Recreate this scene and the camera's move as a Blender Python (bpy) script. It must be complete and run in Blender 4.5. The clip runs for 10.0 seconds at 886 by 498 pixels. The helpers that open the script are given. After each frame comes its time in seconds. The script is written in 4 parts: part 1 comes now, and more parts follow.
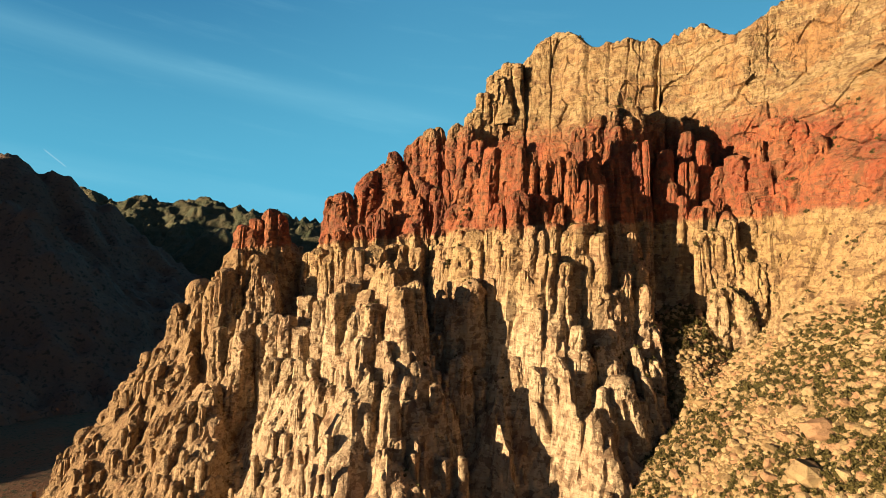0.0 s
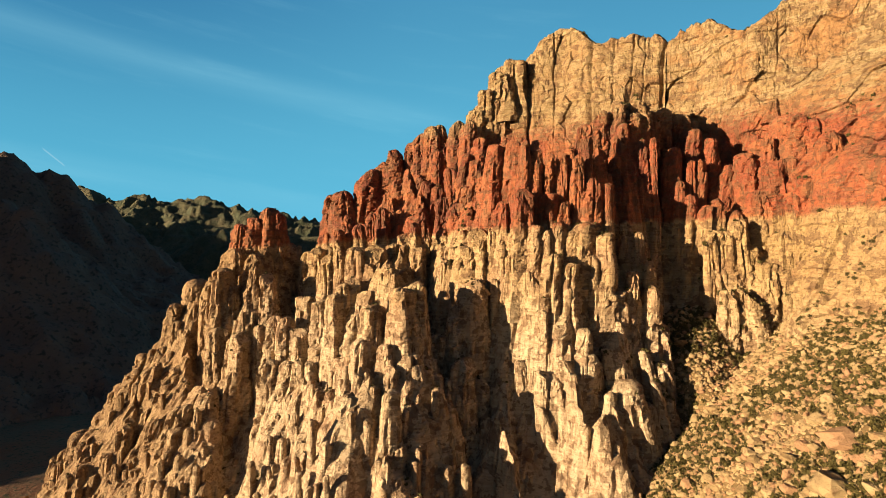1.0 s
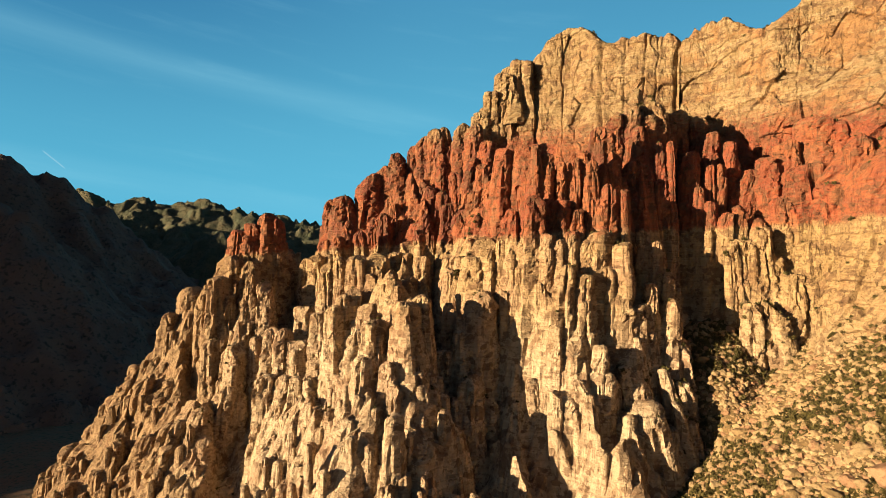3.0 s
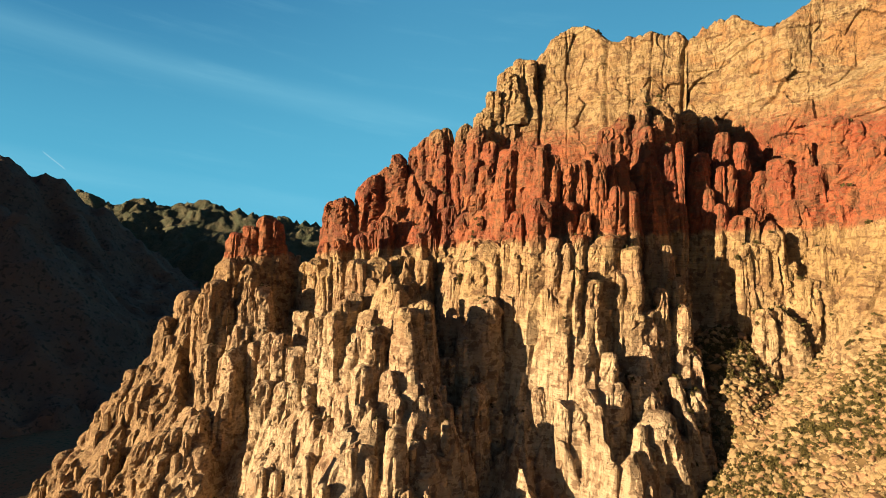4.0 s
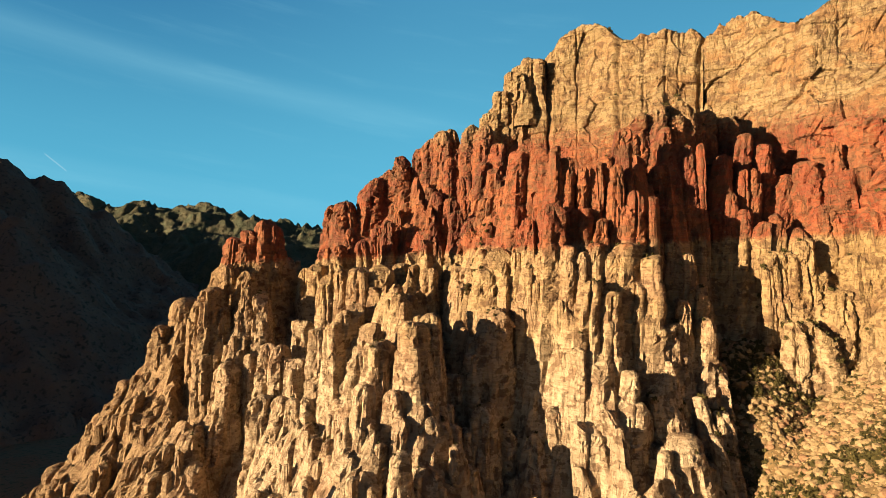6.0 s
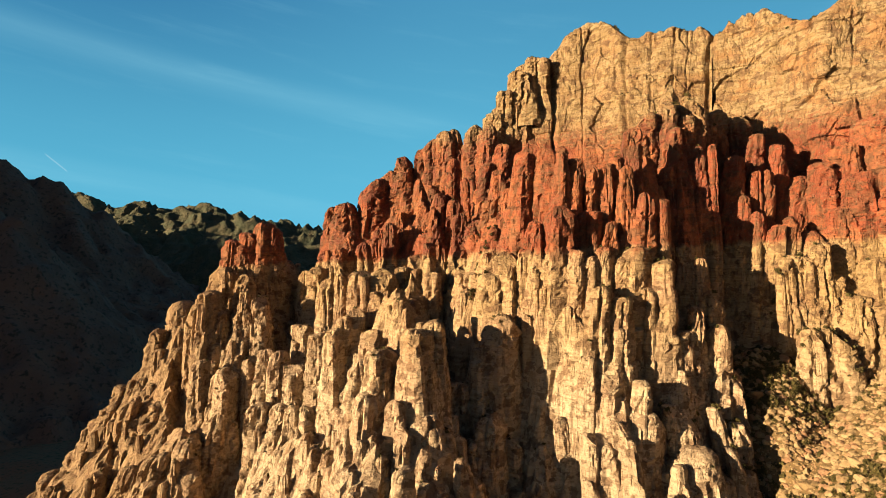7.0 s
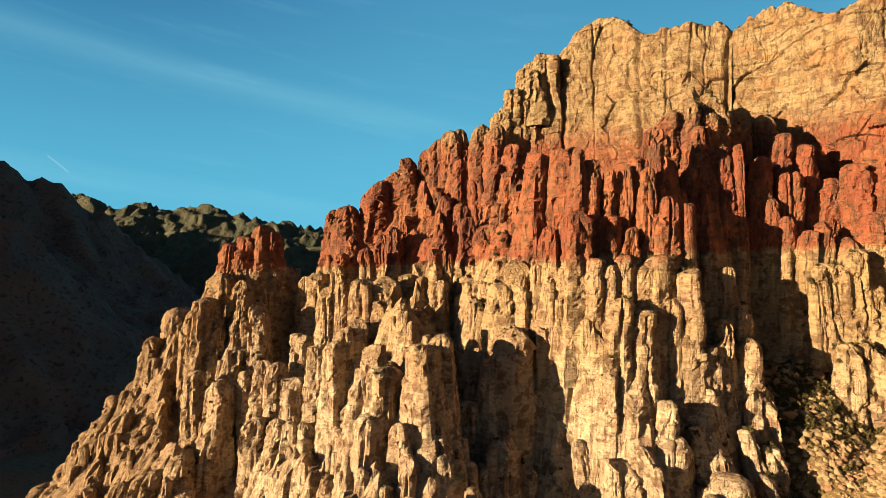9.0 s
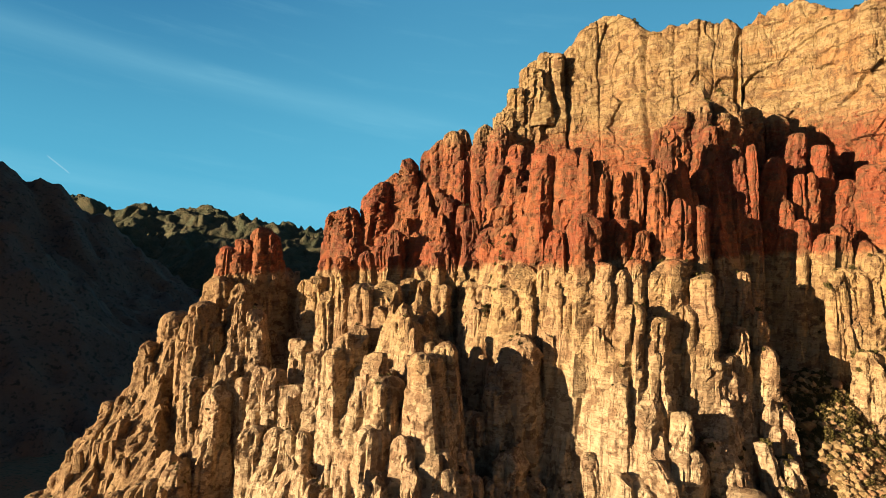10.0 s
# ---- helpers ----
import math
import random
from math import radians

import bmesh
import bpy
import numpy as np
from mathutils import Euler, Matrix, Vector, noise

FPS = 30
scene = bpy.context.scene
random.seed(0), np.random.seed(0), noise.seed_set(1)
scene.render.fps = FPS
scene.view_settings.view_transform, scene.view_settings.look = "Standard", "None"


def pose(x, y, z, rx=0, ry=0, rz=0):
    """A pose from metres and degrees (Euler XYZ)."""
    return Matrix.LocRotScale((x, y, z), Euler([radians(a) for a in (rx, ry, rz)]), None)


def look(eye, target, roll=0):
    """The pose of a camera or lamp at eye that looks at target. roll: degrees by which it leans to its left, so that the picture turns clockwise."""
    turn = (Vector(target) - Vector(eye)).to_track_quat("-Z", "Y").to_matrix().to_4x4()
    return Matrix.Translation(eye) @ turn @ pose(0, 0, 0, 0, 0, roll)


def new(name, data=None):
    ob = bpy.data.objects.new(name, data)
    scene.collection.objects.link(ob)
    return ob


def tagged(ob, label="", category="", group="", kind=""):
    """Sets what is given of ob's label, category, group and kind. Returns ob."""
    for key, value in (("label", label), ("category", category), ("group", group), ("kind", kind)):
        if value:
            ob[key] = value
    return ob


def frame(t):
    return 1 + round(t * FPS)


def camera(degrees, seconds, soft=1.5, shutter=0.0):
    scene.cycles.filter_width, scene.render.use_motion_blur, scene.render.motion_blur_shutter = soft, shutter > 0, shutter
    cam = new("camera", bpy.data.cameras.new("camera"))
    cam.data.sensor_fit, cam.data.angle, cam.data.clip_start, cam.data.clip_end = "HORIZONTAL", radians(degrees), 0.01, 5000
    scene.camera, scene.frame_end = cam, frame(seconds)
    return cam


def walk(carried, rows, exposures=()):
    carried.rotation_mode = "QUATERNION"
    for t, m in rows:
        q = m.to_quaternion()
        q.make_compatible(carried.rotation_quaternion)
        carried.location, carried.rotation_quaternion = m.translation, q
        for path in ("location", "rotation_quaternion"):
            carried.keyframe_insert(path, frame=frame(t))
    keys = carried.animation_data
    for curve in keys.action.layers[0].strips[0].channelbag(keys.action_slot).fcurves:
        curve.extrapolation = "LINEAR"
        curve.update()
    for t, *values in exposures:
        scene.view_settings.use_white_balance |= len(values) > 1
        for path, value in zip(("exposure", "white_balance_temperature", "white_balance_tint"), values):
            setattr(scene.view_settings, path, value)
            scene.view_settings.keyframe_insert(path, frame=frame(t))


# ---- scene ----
cam = camera(80.7, 10.0, soft=0.5)
METRES, EYE, TILT, LEAN, TURN = 120.0, 120.0, 0.0, 0.0, 0.0
ROWS = [
    (0.0, 0.0, 0.0, 0.0, 0.0, 0.0, -0.0),
    (0.5, -0.008, 0.0503, -0.0023, -0.04, -0.06, -0.02),
    (1.0, -0.0159, 0.1004, 0.002, -0.04, -0.03, -0.07),
    (1.5, -0.0234, 0.1496, 0.0131, -0.02, 0.05, -0.1),
    (2.0, -0.0316, 0.1982, 0.0261, -0.0, 0.1, -0.12),
    (2.5, -0.0394, 0.2465, 0.0386, 0.04, 0.16, -0.12),
    (4.0, -0.0609, 0.3901, 0.0702, 0.16, 0.3, -0.11),
    (4.5, -0.0682, 0.4381, 0.0798, 0.21, 0.34, -0.12),
    (5.0, -0.0753, 0.4861, 0.0902, 0.26, 0.38, -0.13),
    (5.5, -0.0826, 0.5339, 0.1004, 0.32, 0.44, -0.14),
    (7.0, -0.1061, 0.6794, 0.132, 0.49, 0.53, -0.18),
    (7.5, -0.1138, 0.728, 0.1421, 0.55, 0.54, -0.18),
    (8.0, -0.1215, 0.7764, 0.152, 0.63, 0.58, -0.18),
    (8.5, -0.1294, 0.8247, 0.162, 0.7, 0.58, -0.18),
    (9.0, -0.1369, 0.8734, 0.1711, 0.75, 0.6, -0.18),
    (9.5, -0.1442, 0.9191, 0.1801, 0.81, 0.61, -0.18),
    (10.0, -0.152, 0.9679, 0.1896, 0.83, 0.66, -0.19),
]
walk(cam, [(t, pose(0, 0, EYE, TILT, LEAN, TURN) @ pose(METRES * x, METRES * y, METRES * z, 90 + pitch, roll, yaw)) for t, x, y, z, yaw, pitch, roll in ROWS])

# ---- light: a low, warm, late sun and a clear sky ----
SUN_TO = Vector((-0.898, -0.404, 0.153)).normalized()     # towards the sun
scene.view_settings.exposure = 1.78
elev = math.asin(SUN_TO.z)
azim = math.atan2(SUN_TO.x, SUN_TO.y)
world = bpy.data.worlds.new("sky")
scene.world = world
world.use_nodes = True
wn = world.node_tree
sky = wn.nodes.new("ShaderNodeTexSky")
sky.sky_type, sky.sun_disc = "NISHITA", False
sky.sun_elevation, sky.sun_rotation = elev, azim
sky.altitude, sky.air_density, sky.dust_density, sky.ozone_density = 1200, 1.0, 0.6, 1.6
wn.links.new(sky.outputs["Color"], wn.nodes["Background"].inputs["Color"])
wn.nodes["Background"].inputs["Strength"].default_value = 0.024
lamp = bpy.data.lights.new("sun", "SUN")
lamp.energy, lamp.angle, lamp.color = 5.0, radians(0.5), (1.0, 0.775, 0.485)
sun = new("sun", lamp)
sun.matrix_world = look((0, 0, 900), Vector((0, 0, 900)) - SUN_TO)

# ---- noise on arrays ----
def lattice(ix, iy, iz, seed):
    h = (ix * 374761393 + iy * 668265263 + iz * 2147483647 + seed * 974634777) & 0xFFFFFFFF
    h = ((h ^ (h >> 13)) * 1274126177) & 0xFFFFFFFF
    h = ((h ^ (h >> 16)) * 2246822519) & 0xFFFFFFFF
    return ((h ^ (h >> 15)) & 0xFFFFFF) / 8388607.5 - 1.0


def vnoise(x, y, z, seed=0):
    """Smooth noise from -1 to 1, on arrays."""
    x, y, z = np.broadcast_arrays(np.asarray(x, float), np.asarray(y, float), np.asarray(z, float))
    fx, fy, fz = np.floor(x), np.floor(y), np.floor(z)
    ix, iy, iz = fx.astype(np.int64), fy.astype(np.int64), fz.astype(np.int64)
    u, v, w = x - fx, y - fy, z - fz
    u, v, w = u * u * (3 - 2 * u), v * v * (3 - 2 * v), w * w * (3 - 2 * w)
    total = 0
    for a in (0, 1):
        for b in (0, 1):
            for c in (0, 1):
                k = (u if a else 1 - u) * (v if b else 1 - v) * (w if c else 1 - w)
                total = total + k * lattice(ix + a, iy + b, iz + c, seed)
    return total


def fbm(x, y, z, octaves=4, seed=0):
    total, amp, f = 0, 0.5, 1.0
    for o in range(octaves):
        total = total + amp * vnoise(x * f, y * f, z * f, seed + o)
        amp, f = amp * 0.5, f * 2.03
    return total


def blocks(x, y, z, seed=0):
    """Jointed blocks, one to a unit cell: 0 in the joints to 1 inside, and a random value for each block."""
    fx, fy, fz = np.floor(x).astype(np.int64), np.floor(y).astype(np.int64), np.floor(z).astype(np.int64)
    near, second, value = np.full(x.shape, 9.0), np.full(x.shape, 9.0), np.zeros(x.shape)
    for a in (-1, 0, 1):
        for b in (-1, 0, 1):
            for c in (-1, 0, 1):
                ix, iy, iz = fx + a, fy + b, fz + c
                r = lattice(ix, iy, iz, seed)
                d = np.hypot(np.hypot(ix + 0.5 + 0.42 * r - x, iy + 0.5 + 0.42 * lattice(ix, iy, iz, seed + 1) - y), iz + 0.5 + 0.42 * lattice(ix, iy, iz, seed + 2) - z)
                first = d < near
                second = np.where(first, near, np.minimum(second, d))
                value = np.where(first, r, value)
                near = np.where(first, d, near)
    return np.clip((second - near) / 0.22, 0, 1), value


def rock_push(x, y, z, split=1.0):
    """How far the jointed rock stands out at a place, in metres."""
    wx, wy = x + 2.5 * vnoise(x / 14, y / 14, z / 14, 61), y + 2.5 * vnoise(x / 14, y / 14, z / 14, 62)
    j2, v2 = blocks(wx / 3.6, wy / 3.6, z / 6.0, 75)
    push = 0.9 * v2 - 0.8 * split * (1 - j2) ** 2
    if split:
        j1, v1 = blocks(wx / 7.5, wy / 7.5, z / 26.0, 71)
        push = push + split * (2.4 * v1 - 4.2 * (1 - j1) ** 4)
    beds = vnoise(x / 30, y / 30, z / 1.7, 17) + 0.8 * vnoise(x / 40, y / 40, z / 4.5, 18)
    return push + 0.9 * fbm(x / 9, y / 9, z / 9, 4, 15) + 0.45 * beds


def smooth_mesh(name, verts, faces, material, smooth=True):
    """A mesh from arrays of corners and of quads."""
    me = bpy.data.meshes.new(name)
    nv, nf = len(verts), len(faces)
    me.vertices.add(nv)
    me.vertices.foreach_set("co", np.asarray(verts, np.float32).ravel())
    me.loops.add(nf * 4)
    me.loops.foreach_set("vertex_index", np.asarray(faces, np.int32).ravel())
    me.polygons.add(nf)
    me.polygons.foreach_set("loop_start", np.arange(0, nf * 4, 4, dtype=np.int32))
    me.polygons.foreach_set("use_smooth", np.full(nf, smooth))
    me.update(calc_edges=True)
    me.materials.append(material)
    return me


def grid_mesh(name, X, Y, Z, material, smooth=True):
    ny, nx = X.shape
    i = np.arange(ny * nx).reshape(ny, nx)
    faces = np.stack([i[:-1, :-1], i[:-1, 1:], i[1:, 1:], i[1:, :-1]], -1).reshape(-1, 4)
    return smooth_mesh(name, np.stack([X, Y, Z], -1).reshape(-1, 3), faces, material, smooth)


# ---- land forms ----
# each ridge: steep slope, how far it drops at that slope, slope below, crest points
RIDGES = [
    (1.3, 400, 1.0, [(-560, 720, -230), (-464, 676, -140), (-397, 630, -92), (-330, 655, 10), (-299, 671, 60), (-253, 692, 111), (-226, 692, 163)]),
    (1.3, 400, 1.0, [(-224, 699, 138), (-185, 690, 108), (-135, 697, 171), (-98, 699, 199), (-58, 699, 224), (-5, 702, 257), (37, 700, 279), (85, 720, 300)]),
    (6.0, 110, 1.3, [(85, 722, 338), (98, 716, 366), (145, 714, 394), (190, 664, 370), (252, 623, 346), (289, 604, 338)]),
    (6.0, 190, 2.2, [(286, 596, 338), (316, 542, 322), (340, 522, 328), (380, 492, 345), (410, 440, 368), (440, 340, 400), (480, 200, 440)]),
    (2.5, 400, 1.2, [(204, 595, 289), (170, 512, 274), (164, 480, 236), (108, 441, 178), (105, 414, 128), (105, 406, 100), (120, 408, 75), (90, 388, 32), (70, 380, 0), (60, 355, -35)]),
    (2.1, 400, 1.2, [(190, 530, 245), (207, 480, 197), (247, 481, 188), (245, 470, 130), (205, 455, 110), (160, 438, 88), (162, 420, 48), (130, 400, 8)]),
    (1.5, 400, 1.2, [(41, 591, 226), (48, 490, 190), (66, 440, 151), (52, 432, 122), (42, 412, 82), (60, 412, 65), (45, 400, 40)]),
    (1.5, 400, 1.2, [(-45, 627, 214), (-20, 580, 176), (-26, 522, 132), (-52, 482, 118), (-34, 390, 74), (-45, 395, 52), (-52, 360, 40), (-39, 348, 8), (-33, 322, -3), (-25, 290, -60)]),
    (1.4, 400, 1.2, [(-117, 646, 145), (-96, 567, 110), (-83, 512, 76), (-105, 500, 32), (-125, 500, -32), (-125, 440, -85)]),
    (1.4, 400, 1.2, [(-254, 670, 133), (-245, 640, 76), (-232, 610, 15), (-197, 534, 5), (-160, 515, 16), (-160, 502, -23), (-226, 527, -14), (-240, 505, -72), (-260, 440, -125)]),
]


def ridge_height(x, y, ridges, floor_z):
    h = np.full(x.shape, float(floor_z))
    for s1, drop, s2, pts in ridges:
        best = np.full(x.shape, -1e9)
        for (ax, ay, az), (bx, by, bz) in zip(pts[:-1], pts[1:]):
            dx, dy = bx - ax, by - ay
            t = np.clip(((x - ax) * dx + (y - ay) * dy) / (dx * dx + dy * dy), 0, 1)
            d = np.hypot(x - ax - t * dx, y - ay - t * dy)
            d = np.sqrt(d * d + 9) - 3
            low = np.where(s1 * d < drop, s1 * d, drop + s2 * (d - drop / s1))
            best = np.maximum(best, az + t * (bz - az) - low)
        k = 5.0                                            # a soft maximum
        h = np.maximum(h, best) + k * np.log1p(np.exp(-np.abs(h - best) / k))
    return h


# clefts: depth, half width, course
GULLIES = [
    (64, 25, [(-186, 668), (-180, 635), (-170, 600), (-158, 570)]),
    (62, 21, [(4, 418), (20, 404), (41, 390), (58, 366), (72, 335)]),
    (46, 17, [(14, 372), (26, 352), (38, 330)]),
    (26, 10, [(92, 428), (104, 414), (108, 400), (104, 385), (98, 362)]),
    (46, 17, [(240, 494), (231, 464), (223, 443), (209, 424)]),
    (40, 20, [(215, 570), (208, 515), (202, 488)]),
    (74, 23, [(206, 486), (199, 465), (191, 446), (190, 428), (194, 410)]),
    (60, 30, [(198, 418), (199, 398), (194, 376), (184, 362)]),
    (38, 10, [(262, 515), (262, 485), (257, 460), (252, 445), (249, 428)]),
    (52, 19, [(-208, 548), (-199, 520), (-190, 498), (-184, 470), (-178, 445)]),
    (24, 9, [(-125, 560), (-118, 510), (-112, 480), (-98, 440)]),
    (18, 6, [(-45, 560), (-48, 520), (-50, 480)]),
    (22, 8, [(150, 500), (148, 470), (142, 445), (140, 420)]),
    (20, 8, [(-10, 620), (0, 570), (5, 530)]),
    # narrow slots
    (18, 3.5, [(-226, 631), (-214, 608), (-202, 569)]),
    (32, 9, [(-296, 639), (-284, 615), (-262, 565)]),
    (18, 4, [(-349, 619), (-344, 604), (-332, 576)]),
    (20, 4, [(-136, 503), (-132, 485), (-120, 457)]),
    (20, 4, [(-95, 478), (-87, 440), (-86, 420)]),
    (16, 3.5, [(-57, 513), (-52, 474)]),
    (20, 4.5, [(-22, 500), (-18, 479), (-7, 410)]),
    (20, 4, [(-44, 363), (-41, 342), (-43, 353)]),
    (22, 6, [(-113, 480), (-108, 468), (-117, 477)]),
    (40, 11, [(110, 397), (109, 380), (106, 379), (112, 373)]),
    (48, 11, [(141, 405), (148, 398), (148, 383), (153, 372)]),
    (36, 9, [(147, 409), (154, 403), (159, 398)]),
    (28, 6, [(164, 404), (165, 390), (164, 376)]),
    (20, 5, [(66, 376), (69, 369), (77, 376)]),
    (16, 4, [(82, 377), (86, 372)]),
    (18, 5, [(100, 430), (98, 427)]),
    (28, 8, [(77, 407), (93, 408), (101, 402)]),
    (16, 4, [(-94, 630), (-68, 468)]),
    (18, 5, [(-18, 586), (-7, 532), (-9, 508)]),
    (18, 5, [(28, 634), (23, 657), (7, 574)]),
    (16, 4, [(-69, 696), (-59, 671)]),
    (20, 6, [(159, 478), (142, 458), (143, 449)]),
    (18, 4, [(261, 423), (259, 416), (256, 415)]),
    (20, 5, [(271, 471), (265, 445), (258, 431)]),
]


def cleft(x, y, scale=1.0):
    """How deep the clefts cut in at a place."""
    cut = np.zeros(np.shape(x))
    for deep, wide, pts in GULLIES:
        d = np.full(np.shape(x), 1e9)
        for (ax, ay), (bx, by) in zip(pts[:-1], pts[1:]):
            dx, dy = bx - ax, by - ay
            t = np.clip(((x - ax) * dx + (y - ay) * dy) / (dx * dx + dy * dy), 0, 1)
            d = np.minimum(d, np.hypot(x - ax - t * dx, y - ay - t * dy))
        cut = np.maximum(cut, deep * np.exp(-(d / (wide * scale)) ** 4))
    return cut


def talus_height(x, y):
    main = TALUS[0] + TALUS[1] * (x - 190) + TALUS[2] * (y - 350)
    fan = np.minimum(25 + 0.95 * (y - 386) - 0.15 * (x - 200), 68) - 60 * np.clip(np.abs(x - 203) / 42, 0, 2) ** 4     # a brushy fan out of the gully
    return np.minimum(np.maximum(main, fan), 140)


def land(x, y):
    return np.maximum(ridge_height(x, y, RIDGES, -165) - cleft(x, y), talus_height(x, y))

# ---- materials ----
def graph(name):
    m = bpy.data.materials.new(name)
    m.use_nodes = True
    return m, m.node_tree, m.node_tree.nodes["Principled BSDF"]


def node(tree, kind, **values):
    n = tree.nodes.new("ShaderNode" + kind)
    for key, value in values.items():
        if key in n.inputs:
            n.inputs[key].default_value = value
    return n


def calc(tree, op, a, b, c=None):
    n = tree.nodes.new("ShaderNodeMath")
    n.operation = op
    for i, v in enumerate((a, b, c)):
        if v is None:
            continue
        if isinstance(v, (int, float)):
            n.inputs[i].default_value = v
        else:
            tree.links.new(v, n.inputs[i])
    return n.outputs[0]


def blend(tree, fac, a, b, mode="MIX"):
    n = tree.nodes.new("ShaderNodeMix")
    n.data_type, n.blend_type = "RGBA", mode
    for slot, v in ((n.inputs[0], fac), (n.inputs[6], a), (n.inputs[7], b)):
        if isinstance(v, (int, float)):
            slot.default_value = v
        elif isinstance(v, tuple):
            slot.default_value = (*v, 1)
        else:
            tree.links.new(v, slot)
    return n.outputs[2]


def step_up(tree, value, lo, hi):
    n = tree.nodes.new("ShaderNodeMapRange")
    n.interpolation_type = "SMOOTHSTEP"
    tree.links.new(value, n.inputs[0])
    n.inputs[1].default_value, n.inputs[2].default_value = lo, hi
    return n.outputs[0]


def noise_at(tree, place, scale, size=(1, 1, 1), detail=5, rough=0.55, shift=0):
    m = node(tree, "Mapping", Scale=(scale * size[0], scale * size[1], scale * size[2]), Location=(shift, shift * 0.7, 0))
    tree.links.new(place, m.inputs[0])
    n = node(tree, "TexNoise", Scale=1.0, Detail=detail, Roughness=rough)
    tree.links.new(m.outputs[0], n.inputs[0])
    return n.outputs["Fac"]


def cracks(tree, place, size, width, wobble):
    """1 on the blocks, 0 in the joints between them."""
    m = node(tree, "Mapping", Scale=size)
    tree.links.new(place, m.inputs[0])
    add = tree.nodes.new("ShaderNodeMix")
    add.data_type, add.blend_type = "RGBA", "ADD"
    add.inputs[0].default_value = wobble
    tree.links.new(m.outputs[0], add.inputs[6])
    w = node(tree, "TexNoise", Scale=1.3, Detail=3.0)
    tree.links.new(m.outputs[0], w.inputs[0])
    tree.links.new(w.outputs["Color"], add.inputs[7])
    v = node(tree, "TexVoronoi", Scale=1.0)
    v.feature = "DISTANCE_TO_EDGE"
    tree.links.new(add.outputs[2], v.inputs["Vector"])
    return step_up(tree, v.outputs["Distance"], 0.0, width)


def relief(tree, shader, heights):
    """Bumps: pairs of a height and its depth in metres."""
    last = None
    for h, depth in heights:
        b = node(tree, "Bump", Strength=1.0, Distance=depth)
        tree.links.new(h, b.inputs["Height"])
        if last:
            tree.links.new(last, b.inputs["Normal"])
        last = b.outputs[0]
    tree.links.new(last, shader.inputs["Normal"])


def crease(tree, place, scale, size, width, shift):
    """Fine cracks: 0 in the crack, 1 beside it."""
    n = noise_at(tree, place, scale, size, detail=3, rough=0.5, shift=shift)
    return step_up(tree, calc(tree, "ABSOLUTE", calc(tree, "SUBTRACT", n, 0.5), 0.0), 0.0, width)


